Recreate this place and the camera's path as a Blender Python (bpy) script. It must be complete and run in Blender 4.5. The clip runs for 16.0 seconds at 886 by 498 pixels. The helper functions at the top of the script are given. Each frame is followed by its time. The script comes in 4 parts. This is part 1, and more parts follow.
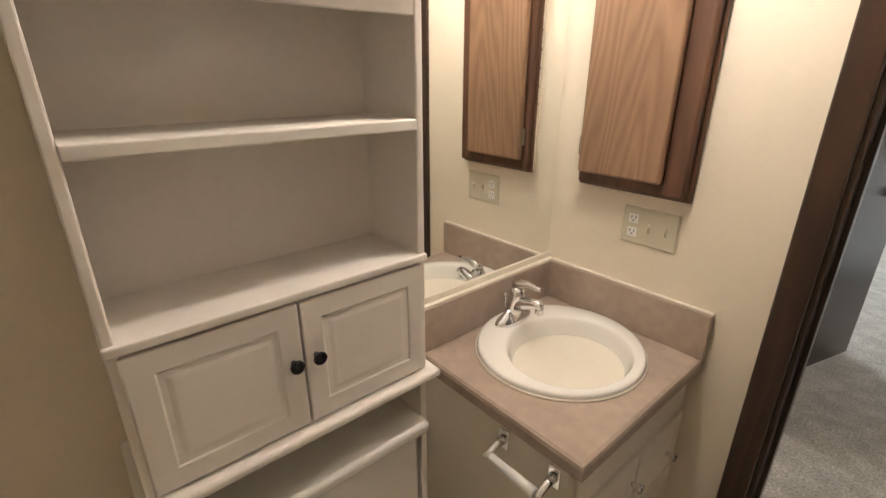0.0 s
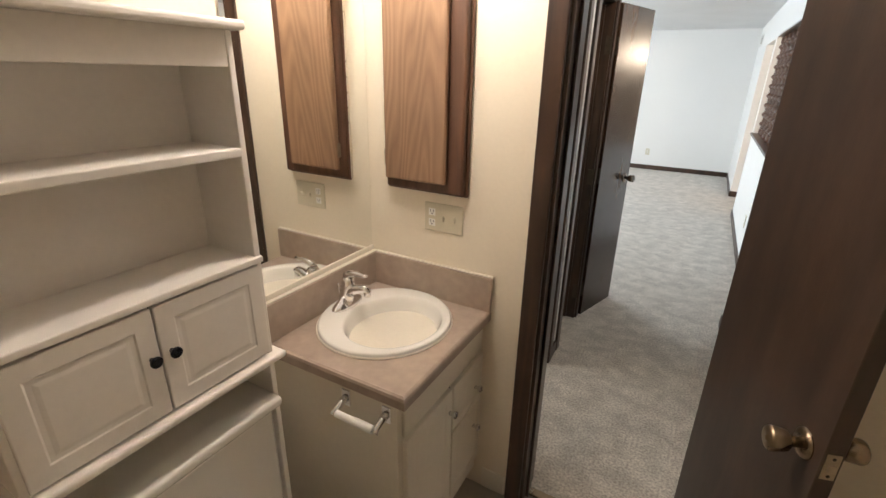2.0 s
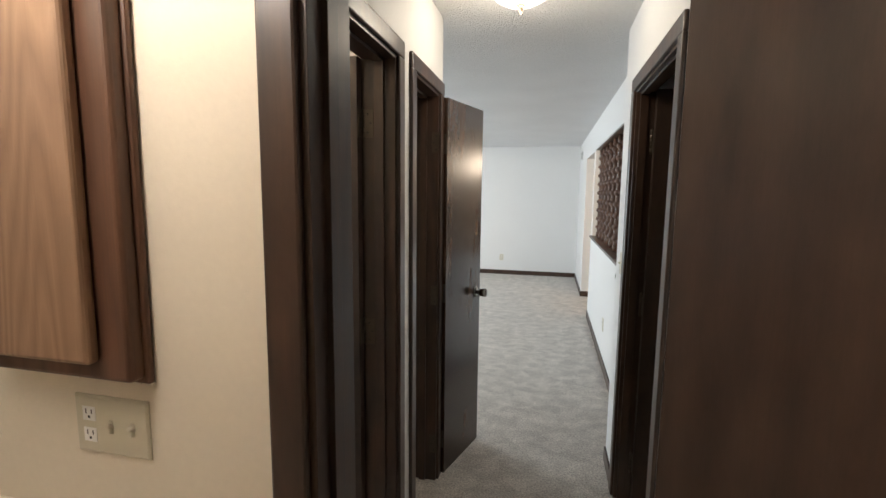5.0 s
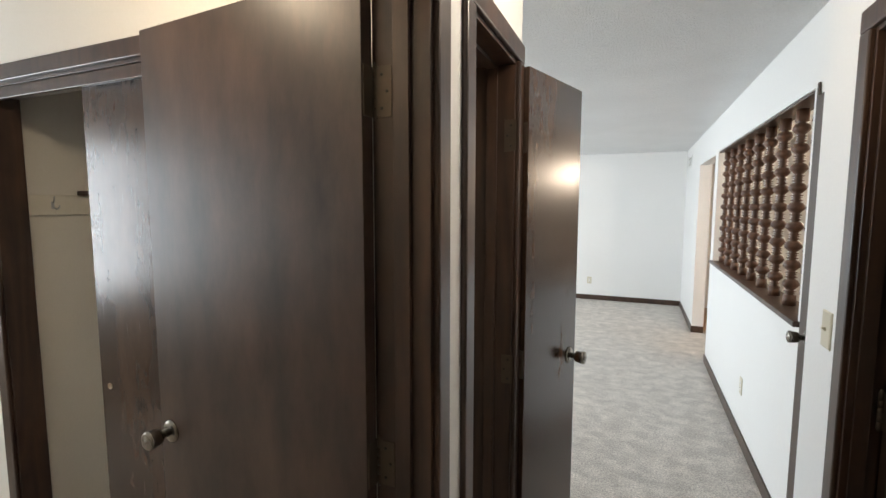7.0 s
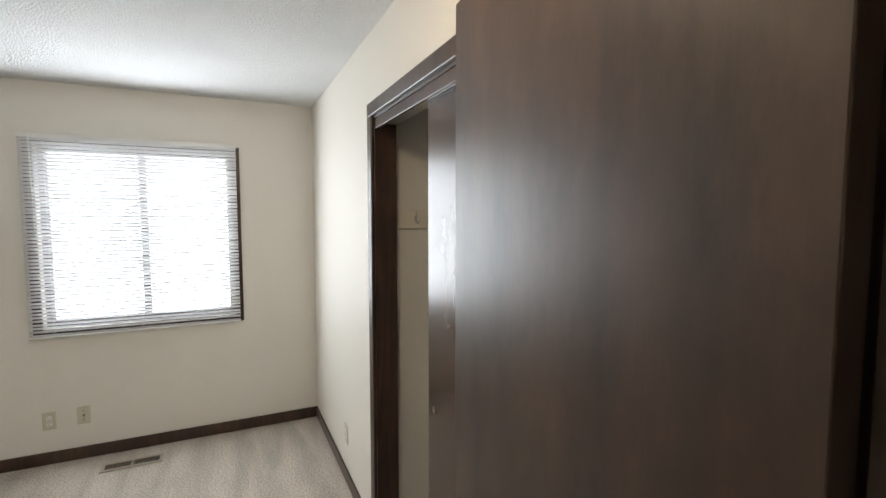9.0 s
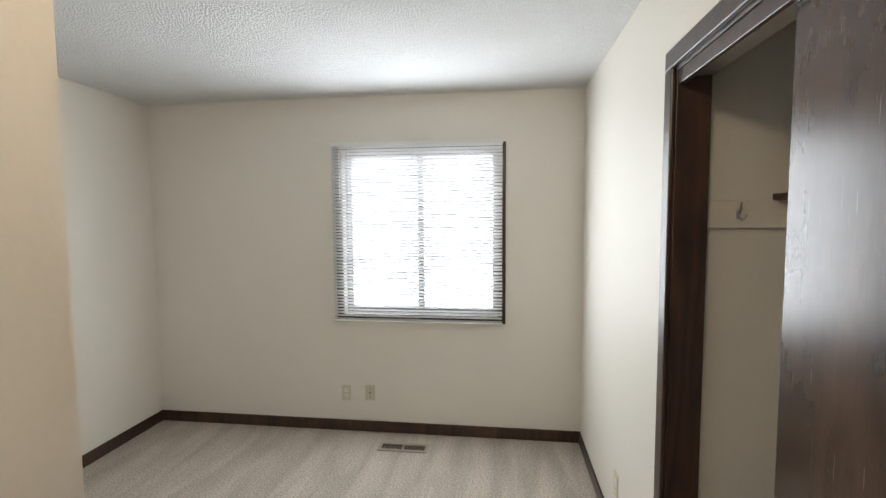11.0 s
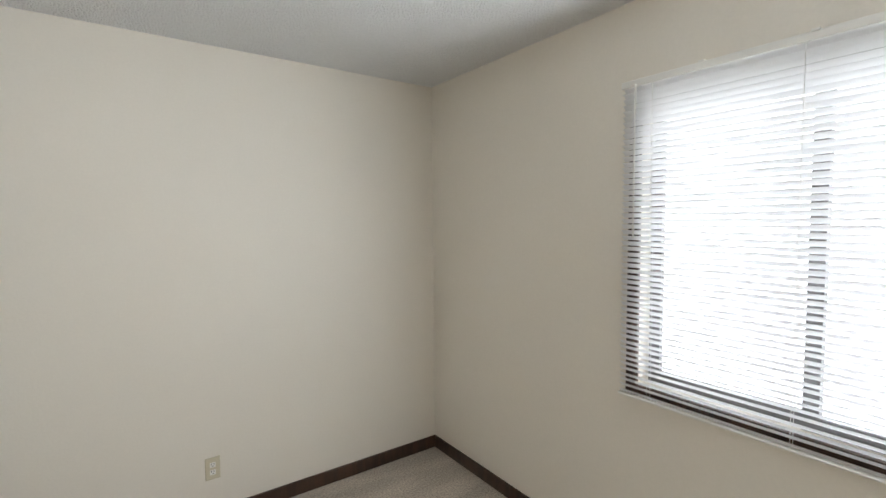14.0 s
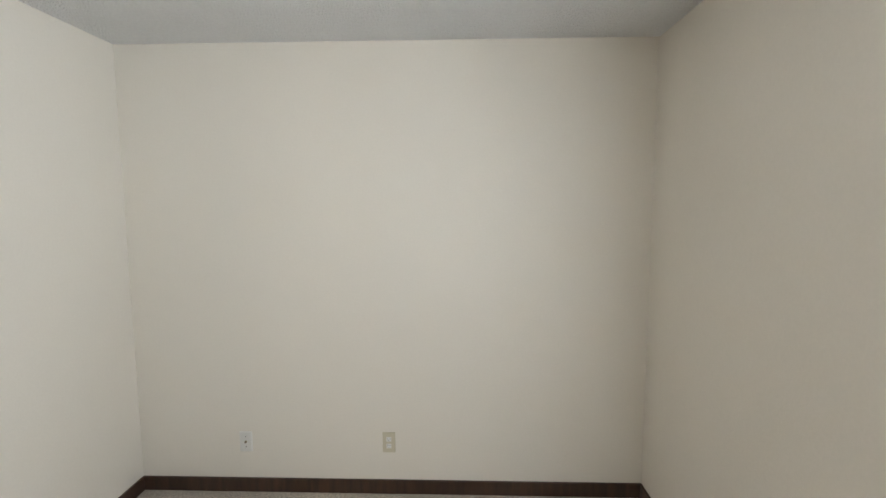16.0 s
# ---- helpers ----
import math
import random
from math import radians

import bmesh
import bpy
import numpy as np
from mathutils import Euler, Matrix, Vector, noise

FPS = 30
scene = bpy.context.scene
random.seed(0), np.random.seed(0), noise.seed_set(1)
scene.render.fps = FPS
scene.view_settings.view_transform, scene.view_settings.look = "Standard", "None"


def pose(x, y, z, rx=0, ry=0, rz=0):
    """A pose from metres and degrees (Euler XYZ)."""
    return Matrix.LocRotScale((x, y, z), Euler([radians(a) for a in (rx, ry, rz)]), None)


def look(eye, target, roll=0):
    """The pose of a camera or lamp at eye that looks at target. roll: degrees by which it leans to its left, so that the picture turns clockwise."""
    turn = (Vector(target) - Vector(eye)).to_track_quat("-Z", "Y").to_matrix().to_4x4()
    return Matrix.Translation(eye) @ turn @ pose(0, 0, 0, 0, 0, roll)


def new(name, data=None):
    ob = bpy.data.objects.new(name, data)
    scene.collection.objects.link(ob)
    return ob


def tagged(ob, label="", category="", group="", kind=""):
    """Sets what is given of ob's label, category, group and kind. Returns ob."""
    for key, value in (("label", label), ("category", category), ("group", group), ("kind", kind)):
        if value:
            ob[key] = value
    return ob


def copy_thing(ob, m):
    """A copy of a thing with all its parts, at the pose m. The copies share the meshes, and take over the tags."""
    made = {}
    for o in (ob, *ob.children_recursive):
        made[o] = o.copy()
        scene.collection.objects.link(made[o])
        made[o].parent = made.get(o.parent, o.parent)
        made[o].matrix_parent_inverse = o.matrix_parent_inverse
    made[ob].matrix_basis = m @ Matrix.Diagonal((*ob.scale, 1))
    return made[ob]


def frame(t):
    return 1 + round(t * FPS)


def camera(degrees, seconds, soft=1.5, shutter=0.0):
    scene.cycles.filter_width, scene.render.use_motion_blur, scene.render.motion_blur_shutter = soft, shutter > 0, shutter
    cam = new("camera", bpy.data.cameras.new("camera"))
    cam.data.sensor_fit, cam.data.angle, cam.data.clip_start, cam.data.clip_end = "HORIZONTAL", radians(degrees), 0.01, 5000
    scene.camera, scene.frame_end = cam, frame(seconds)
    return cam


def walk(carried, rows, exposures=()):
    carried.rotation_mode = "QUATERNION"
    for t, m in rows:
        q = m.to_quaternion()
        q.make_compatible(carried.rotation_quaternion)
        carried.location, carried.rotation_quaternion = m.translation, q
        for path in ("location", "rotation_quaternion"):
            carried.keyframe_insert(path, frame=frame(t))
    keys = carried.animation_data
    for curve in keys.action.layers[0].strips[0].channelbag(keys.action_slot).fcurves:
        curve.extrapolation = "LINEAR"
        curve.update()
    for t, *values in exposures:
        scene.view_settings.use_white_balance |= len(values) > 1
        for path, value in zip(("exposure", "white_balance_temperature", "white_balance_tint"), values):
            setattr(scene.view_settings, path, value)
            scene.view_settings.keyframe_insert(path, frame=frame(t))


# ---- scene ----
cam = camera(88.0, 16.0)
PATH = [
    (0, (0.051, 0.243, 1.549), (-1.365, 1.462, 0.834), 0.2),
    (0.5, (0.137, 0.166, 1.576), (-1.068, 1.585, 0.845), 0.4),
    (1, (0.209, 0.106, 1.601), (-0.85, 1.634, 0.865), 0.4),
    (1.5, (0.264, 0.079, 1.614), (-0.694, 1.672, 0.876), 0.5),
    (2, (0.269, 0.078, 1.635), (-0.631, 1.716, 0.923), 1.2),
    (2.5, (0.271, 0.059, 1.645), (-0.653, 1.739, 1.076), 0.6),
    (3, (0.26, 0.088, 1.64), (-0.657, 1.813, 1.209), 0.5),
    (3.5, (0.247, 0.186, 1.601), (-0.589, 1.97, 1.258), 0.5),
    (4, (0.26, 0.377, 1.542), (-0.456, 2.223, 1.259), 0.3),
    (4.5, (0.251, 0.638, 1.54), (-0.274, 2.55, 1.282), 0.7),
    (4.7, (0.249, 0.721, 1.553), (-0.194, 2.655, 1.302), 0.6),
    (6.8, (0.089, 1.572, 1.585), (-0.518, 3.468, 1.389), 0.1),
    (7, (0.063, 1.633, 1.585), (-0.706, 3.471, 1.397), 0.1),
    (7.5, (-0.017, 1.767, 1.582), (-1.155, 3.403, 1.416), 0.2),
    (8, (-0.122, 1.9, 1.578), (-1.541, 3.301, 1.425), 0.1),
    (8.5, (-0.212, 1.963, 1.594), (-1.851, 3.1, 1.45), 0.1),
    (9, (-0.269, 2.033, 1.6), (-2.074, 2.881, 1.457), 0.0),
    (9.5, (-0.33, 2.081, 1.6), (-2.253, 2.609, 1.453), -0.0),
    (10, (-0.41, 2.105, 1.585), (-2.391, 2.334, 1.44), -0.2),
    (10.2, (-0.467, 2.112, 1.582), (-2.459, 2.23, 1.439), -0.3),
    (12.5, (-1.448, 2.05, 1.585), (-3.243, 1.178, 1.446), -0.1),
    (13, (-1.742, 2.042, 1.586), (-3.39, 0.916, 1.458), -0.2),
    (13.5, (-1.978, 2.033, 1.58), (-3.399, 0.63, 1.458), -0.3),
    (14, (-2.212, 2.012, 1.565), (-3.364, 0.383, 1.436), -0.5),
    (14.5, (-2.404, 1.967, 1.545), (-3.285, 0.177, 1.412), -0.2),
    (15, (-2.597, 1.905, 1.583), (-3.184, 0.0, 1.426), -1.0),
    (15.5, (-2.758, 1.882, 1.629), (-3.042, -0.089, 1.446), -0.2),
    (16, (-2.932, 1.863, 1.608), (-2.87, -0.127, 1.411), -0.2),
]
walk(cam, [(t, look(eye, target, roll)) for t, eye, target, roll in PATH],
     exposures=[(0.0, 0.3), (2.0, 0.25), (3.5, -0.12), (4.7, -0.15), (6.8, 0.15), (8.0, 0.15), (9.5, 0.1), (12.5, 0.1), (16.0, 0.2)])

# ---- world and light ----
world = bpy.data.worlds.new("sky")
scene.world = world
world.use_nodes = True
wn = world.node_tree.nodes
sky = wn.new("ShaderNodeTexSky")
sky.sky_type = "NISHITA"
sky.sun_disc = False
sky.sun_elevation, sky.sun_rotation = radians(50), radians(120)
wn["Background"].inputs[1].default_value = 0.12
world.node_tree.links.new(sky.outputs[0], wn["Background"].inputs[0])


def sun_lamp():
    d = bpy.data.lights.new("sun", "SUN")
    d.energy, d.angle, d.color = 1.0, radians(15), (1, 0.97, 0.92)
    ob = new("sun", d)
    ob.matrix_world = look((0, 0, 10), (-4, -6, 2))
    return ob


def area_lamp(name, eye, target, w, h, watts, color):
    d = bpy.data.lights.new(name, "AREA")
    d.shape, d.size, d.size_y, d.energy, d.color = "RECTANGLE", w, h, watts, color
    ob = new(name, d)
    ob.matrix_world = look(eye, target)
    return ob


def bulb(name, place, watts, color, radius):
    d = bpy.data.lights.new(name, "POINT")
    d.energy, d.color, d.shadow_soft_size = watts, color, radius
    ob = new(name, d)
    ob.location = place
    return ob


sun_lamp()
area_lamp("bedroom_sky_light", (-4.30, 1.52, 1.48), (-3, 1.52, 1.38), 1.5, 1.5, 34, (0.88, 0.945, 1.0))
area_lamp("bedroom_window_light", (-3.875, 1.52, 1.47), (-3, 1.52, 1.44), 1.15, 1.2, 26.5, (0.88, 0.945, 1.0))
area_lamp("living_window_light", (-3.80, 6.4, 1.5), (-2, 6.4, 1.35), 3.0, 1.7, 125, (0.80, 0.91, 1.0))
for vy in (0.95, 1.06, 1.17):
    bulb("vanity_bulb", (-0.47, vy, 2.12), 6.4, (1.0, 0.885, 0.79), 0.045)
bulb("hall_bulb", (0.098, 2.86, 2.26), 7.5, (1.0, 0.86, 0.68), 0.05)
bulb("bedroom_bulb", (-1.0, 2.08, 2.26), 9.0, (1.0, 0.80, 0.56), 0.05)
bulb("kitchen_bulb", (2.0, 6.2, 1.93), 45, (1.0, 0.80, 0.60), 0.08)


# ---- materials ----
def material(name, color, rough=0.6, metal=0.0, bump=0.0, scale=20.0, vary=0.08, stretch=(1, 1, 1), scale2=2.0, coat=0.0, detail=6.0, spec=0.5):
    m = bpy.data.materials.new(name)
    m.use_nodes = True
    n, l = m.node_tree.nodes, m.node_tree.links
    b = n["Principled BSDF"]
    b.inputs["Roughness"].default_value = rough
    b.inputs["Metallic"].default_value = metal
    b.inputs["Coat Weight"].default_value = coat
    b.inputs["Specular IOR Level"].default_value = spec
    b.inputs["Coat Roughness"].default_value = 0.25
    co = n.new("ShaderNodeTexCoord")
    mp = n.new("ShaderNodeMapping")
    mp.inputs["Scale"].default_value = stretch
    l.new(co.outputs["Object"], mp.inputs[0])
    fine, broad = n.new("ShaderNodeTexNoise"), n.new("ShaderNodeTexNoise")
    fine.inputs["Scale"].default_value, fine.inputs["Detail"].default_value = scale, detail
    broad.inputs["Scale"].default_value, broad.inputs["Detail"].default_value = scale2, 4
    l.new(mp.outputs[0], fine.inputs[0])
    l.new(mp.outputs[0], broad.inputs[0])
    mix = n.new("ShaderNodeMath")
    mix.operation = "ADD"
    l.new(fine.outputs[0], mix.inputs[0])
    l.new(broad.outputs[0], mix.inputs[1])
    ramp = n.new("ShaderNodeMapRange")
    ramp.inputs[1].default_value, ramp.inputs[2].default_value = 0.6, 1.4
    ramp.inputs[3].default_value, ramp.inputs[4].default_value = 1 - vary, 1 + vary
    l.new(mix.outputs[0], ramp.inputs[0])
    tint = n.new("ShaderNodeVectorMath")
    tint.operation = "SCALE"
    tint.inputs[0].default_value = color
    l.new(ramp.outputs[0], tint.inputs["Scale"])
    l.new(tint.outputs[0], b.inputs["Base Color"])
    rr = n.new("ShaderNodeMapRange")
    rr.inputs[1].default_value, rr.inputs[2].default_value = 0.3, 0.7
    rr.inputs[3].default_value, rr.inputs[4].default_value = max(0.02, rough * 0.88), min(1, rough * 1.12)
    l.new(broad.outputs[0], rr.inputs[0])
    l.new(rr.outputs[0], b.inputs["Roughness"])
    if bump:
        bp = n.new("ShaderNodeBump")
        bp.inputs["Strength"].default_value, bp.inputs["Distance"].default_value = bump, 0.004
        l.new(fine.outputs[0], bp.inputs["Height"])
        l.new(bp.outputs[0], b.inputs["Normal"])
    return m


def wood_material(name, light, dark, rough, scale=9.0, coat=0.3, bands=14.0, bump=0.05, mottle=0.15):
    """Stained wood with grain along z."""
    m = bpy.data.materials.new(name)
    m.use_nodes = True
    n, l = m.node_tree.nodes, m.node_tree.links
    b = n["Principled BSDF"]
    b.inputs["Coat Weight"].default_value, b.inputs["Coat Roughness"].default_value = coat, 0.22
    co, mp, mp2 = n.new("ShaderNodeTexCoord"), n.new("ShaderNodeMapping"), n.new("ShaderNodeMapping")
    mp.inputs["Scale"].default_value = (1, 1, 0.10)
    mp2.inputs["Scale"].default_value = (1, 1, 0.025)
    l.new(co.outputs["Object"], mp.inputs[0])
    l.new(co.outputs["Object"], mp2.inputs[0])
    big, fine = n.new("ShaderNodeTexNoise"), n.new("ShaderNodeTexNoise")
    big.inputs["Scale"].default_value, big.inputs["Detail"].default_value = scale, 2
    fine.inputs["Scale"].default_value, fine.inputs["Detail"].default_value = 260, 3
    l.new(mp.outputs[0], big.inputs[0])
    l.new(mp2.outputs[0], fine.inputs[0])
    ring = n.new("ShaderNodeMath")
    ring.operation = "MULTIPLY"
    ring.inputs[1].default_value = bands
    l.new(big.outputs[0], ring.inputs[0])
    saw = n.new("ShaderNodeMath")
    saw.operation = "PINGPONG"
    saw.inputs[1].default_value = 1.0
    l.new(ring.outputs[0], saw.inputs[0])
    add = n.new("ShaderNodeMath")
    add.operation = "MULTIPLY_ADD"
    add.inputs[1].default_value, add.inputs[2].default_value = 0.55, 0.0
    l.new(saw.outputs[0], add.inputs[0])
    mixf = n.new("ShaderNodeMath")
    mixf.operation = "MULTIPLY_ADD"
    mixf.inputs[1].default_value = 0.45
    l.new(fine.outputs[0], mixf.inputs[0])
    l.new(add.outputs[0], mixf.inputs[2])
    cr = n.new("ShaderNodeMix")
    cr.data_type = "RGBA"
    cr.inputs[6].default_value, cr.inputs[7].default_value = (*dark, 1), (*light, 1)
    l.new(mixf.outputs[0], cr.inputs[0])
    blot, bm_range, blotted = n.new("ShaderNodeTexNoise"), n.new("ShaderNodeMapRange"), n.new("ShaderNodeVectorMath")
    mp3 = n.new("ShaderNodeMapping")
    mp3.inputs["Scale"].default_value = (1, 1, 0.4)
    l.new(co.outputs["Object"], mp3.inputs[0])
    l.new(mp3.outputs[0], blot.inputs[0])
    blot.inputs["Scale"].default_value, blot.inputs["Detail"].default_value, blot.inputs["Roughness"].default_value = 7, 9, 0.65
    bm_range.inputs[1].default_value, bm_range.inputs[2].default_value = 0.3, 0.7
    bm_range.inputs[3].default_value, bm_range.inputs[4].default_value = 1 - mottle, 1 + mottle
    blotted.operation = "SCALE"
    l.new(blot.outputs[0], bm_range.inputs[0])
    l.new(cr.outputs[2], blotted.inputs[0])
    l.new(bm_range.outputs[0], blotted.inputs["Scale"])
    l.new(blotted.outputs[0], b.inputs["Base Color"])
    rr = n.new("ShaderNodeMapRange")
    rr.inputs[3].default_value, rr.inputs[4].default_value = rough * 0.85, rough * 1.2
    l.new(fine.outputs[0], rr.inputs[0])
    l.new(rr.outputs[0], b.inputs["Roughness"])
    bp = n.new("ShaderNodeBump")
    bp.inputs["Strength"].default_value, bp.inputs["Distance"].default_value = bump, 0.002
    l.new(fine.outputs[0], bp.inputs["Height"])
    l.new(bp.outputs[0], b.inputs["Normal"])
    return m


def carpet_material(name, color, streak=(1.2, 1.9, 1), depth=0.06):
    m = material(name, color, 0.95, 0, 1.0, 170, 0.10, scale2=3.0, spec=0.1)
    n, l = m.node_tree.nodes, m.node_tree.links
    b = n["Principled BSDF"]
    b.inputs["Sheen Weight"].default_value = 0.15
    tint = b.inputs["Base Color"].links[0].from_socket
    co, st = n.new("ShaderNodeTexCoord"), n.new("ShaderNodeTexNoise")
    mp = n.new("ShaderNodeMapping")
    mp.inputs["Scale"].default_value = streak
    mp.inputs["Rotation"].default_value = (0, 0, radians(8))
    st.inputs["Scale"].default_value, st.inputs["Detail"].default_value, st.inputs["Distortion"].default_value = 3.0, 6, 0.4
    l.new(co.outputs["Object"], mp.inputs[0])
    l.new(mp.outputs[0], st.inputs[0])
    tuft = n.new("ShaderNodeTexNoise")
    tuft.inputs["Scale"].default_value, tuft.inputs["Detail"].default_value = 95, 5
    l.new(co.outputs["Object"], tuft.inputs[0])
    mr, mt = n.new("ShaderNodeMapRange"), n.new("ShaderNodeMapRange")
    mr.inputs[1].default_value, mr.inputs[2].default_value = 0.38, 0.66
    mr.inputs[3].default_value, mr.inputs[4].default_value = 1 - depth, 1 + depth
    mt.inputs[1].default_value, mt.inputs[2].default_value = 0.34, 0.66
    mt.inputs[3].default_value, mt.inputs[4].default_value = 0.70, 1.27
    l.new(st.outputs[0], mr.inputs[0])
    l.new(tuft.outputs[0], mt.inputs[0])
    a, c = n.new("ShaderNodeVectorMath"), n.new("ShaderNodeVectorMath")
    a.operation = c.operation = "SCALE"
    l.new(tint, a.inputs[0])
    l.new(mr.outputs[0], a.inputs["Scale"])
    l.new(a.outputs[0], c.inputs[0])
    l.new(mt.outputs[0], c.inputs["Scale"])
    l.new(c.outputs[0], b.inputs["Base Color"])
    bp = n.new("ShaderNodeBump")
    bp.inputs["Strength"].default_value, bp.inputs["Distance"].default_value = 0.8, 0.006
    l.new(tuft.outputs[0], bp.inputs["Height"])
    l.new(bp.outputs[0], b.inputs["Normal"])
    return m


def popcorn_material(name, color):
    m = material(name, color, 0.95, 0, 0.0, 60, 0.05, spec=0.1)
    n, l = m.node_tree.nodes, m.node_tree.links
    b = n["Principled BSDF"]
    co, v, v2 = n.new("ShaderNodeTexCoord"), n.new("ShaderNodeTexVoronoi"), n.new("ShaderNodeTexNoise")
    v.inputs["Scale"].default_value, v2.inputs["Scale"].default_value = 105, 170
    l.new(co.outputs["Object"], v.inputs[0])
    l.new(co.outputs["Object"], v2.inputs[0])
    sub = n.new("ShaderNodeMath")
    sub.operation = "SUBTRACT"
    l.new(v2.outputs[0], sub.inputs[0])
    l.new(v.outputs[0], sub.inputs[1])
    bp = n.new("ShaderNodeBump")
    bp.inputs["Strength"].default_value, bp.inputs["Distance"].default_value = 0.9, 0.012
    l.new(sub.outputs[0], bp.inputs["Height"])
    l.new(bp.outputs[0], b.inputs["Normal"])
    return m


def glowing(name, color, strength):
    m = bpy.data.materials.new(name)
    m.use_nodes = True
    b = m.node_tree.nodes["Principled BSDF"]
    b.inputs["Base Color"].default_value = (0.85, 0.85, 0.83, 1)
    b.inputs["Emission Color"].default_value = (*color, 1)
    b.inputs["Emission Strength"].default_value = strength
    return m


def glass_material(name):
    m = bpy.data.materials.new(name)
    m.use_nodes = True
    b = m.node_tree.nodes["Principled BSDF"]
    b.inputs["Transmission Weight"].default_value = 1
    b.inputs["Roughness"].default_value = 0.02
    b.inputs["IOR"].default_value = 1.1
    return m


def slat_material(name):
    m = bpy.data.materials.new(name)
    m.use_nodes = True
    n, l = m.node_tree.nodes, m.node_tree.links
    b = n["Principled BSDF"]
    b.inputs["Base Color"].default_value = (0.86, 0.86, 0.87, 1)
    b.inputs["Roughness"].default_value = 0.45
    t, mx = n.new("ShaderNodeBsdfTranslucent"), n.new("ShaderNodeMixShader")
    t.inputs[0].default_value = (0.85, 0.87, 0.9, 1)
    mx.inputs[0].default_value = 0.06
    l.new(b.outputs[0], mx.inputs[1])
    l.new(t.outputs[0], mx.inputs[2])
    l.new(mx.outputs[0], n["Material Output"].inputs[0])
    return m


WALL = material("cream_paint", (0.81, 0.768, 0.694), 0.55, 0, 0.12, 90, 0.025, scale2=1.5)
WHITE_WALL = material("white_wall_paint", (0.82, 0.81, 0.79), 0.6, 0, 0.12, 90, 0.02, scale2=1.5)
BATH_WALL = material("bath_cream_paint", (0.80, 0.72, 0.59), 0.55, 0, 0.12, 70, 0.03, scale2=1.5)
CEIL = popcorn_material("popcorn_ceiling", (0.89, 0.89, 0.885))
CARPET = carpet_material("taupe_carpet", (0.55, 0.505, 0.455), (3.0, 3.6, 1), 0.14)
BED_CARPET = carpet_material("bedroom_carpet", (0.47, 0.415, 0.355), (0.45, 2.6, 1), 0.13)
VINYL = material("bath_vinyl", (0.46, 0.40, 0.33), 0.4, 0, 0.1, 40, 0.10, scale2=5)
BROWN = wood_material("dark_stained_trim", (0.075, 0.038, 0.022), (0.026, 0.014, 0.010), 0.36, 7, 0.22, 14, 0.06, 0.4)
DOORWOOD = wood_material("dark_stained_door", (0.068, 0.040, 0.027), (0.034, 0.021, 0.0155), 0.385, 3.0, 0.04, 9, 0.05, 0.55)
GLOSSWOOD = wood_material("glossy_dark_door", (0.085, 0.046, 0.028), (0.032, 0.018, 0.012), 0.25, 3.0, 0.10, 9, 0.008, 0.5)
OAK = wood_material("oak_veneer", (0.33, 0.20, 0.12), (0.19, 0.105, 0.06), 0.45, 4.0, 0.12, 64, 0.12)
WALNUT = wood_material("dark_cabinet_frame", (0.16, 0.075, 0.042), (0.065, 0.030, 0.018), 0.42, 8, 0.15)
CREAM = material("cream_cabinet_paint", (0.80, 0.745, 0.64), 0.38, 0, 0.05, 60, 0.03)
SHELF = material("white_shelf_paint", (0.86, 0.81, 0.75), 0.42, 0, 0.04, 60, 0.03)
LAMINATE = material("taupe_laminate", (0.40, 0.315, 0.255), 0.34, 0, 0.03, 28, 0.14, scale2=7)
PORCELAIN = material("porcelain", (0.84, 0.82, 0.77), 0.09, 0, 0, 10, 0.01, coat=0.5)
CHROME = material("chrome", (0.82, 0.82, 0.83), 0.10, 1.0, 0, 30, 0.03)
BRASS = material("aged_brass", (0.36, 0.285, 0.20), 0.28, 1.0, 0, 40, 0.12)
NICKEL = material("dull_nickel", (0.27, 0.25, 0.22), 0.2, 1.0, 0, 40, 0.1)
BLACK = material("black_knob", (0.012, 0.013, 0.018), 0.25, 0, 0, 10, 0.05)
# Near-black for slots and screws; also colours in the shade of gaps.
DARK = material("dark_slot_and_shade", (0.02, 0.018, 0.016), 0.7)
IVORY = material("ivory_plastic", (0.62, 0.57, 0.44), 0.35, 0, 0, 10, 0.02)
WHITE = material("white_plastic", (0.82, 0.81, 0.78), 0.4, 0, 0, 10, 0.02)
METAL = material("vent_metal", (0.22, 0.17, 0.12), 0.45, 0.3, 0, 30, 0.08)
MIRROR = material("mirror_silver", (0.92, 0.93, 0.91), 0.015, 1.0, 0, 5, 0.0)
GLASS = glass_material("window_glass")
SLAT = slat_material("blind_slat")
DOME = glowing("lamp_dome", (1.0, 0.93, 0.82), 3.5)
TUBE = glowing("vanity_diffuser", (1.0, 0.86, 0.64), 4.5)
ALU = material("aluminium_track", (0.6, 0.6, 0.6), 0.3, 1.0, 0, 30, 0.05)
PLYWOOD = wood_material("light_floor_boards", (0.42, 0.24, 0.12), (0.28, 0.15, 0.07), 0.4, 5, 0.2)


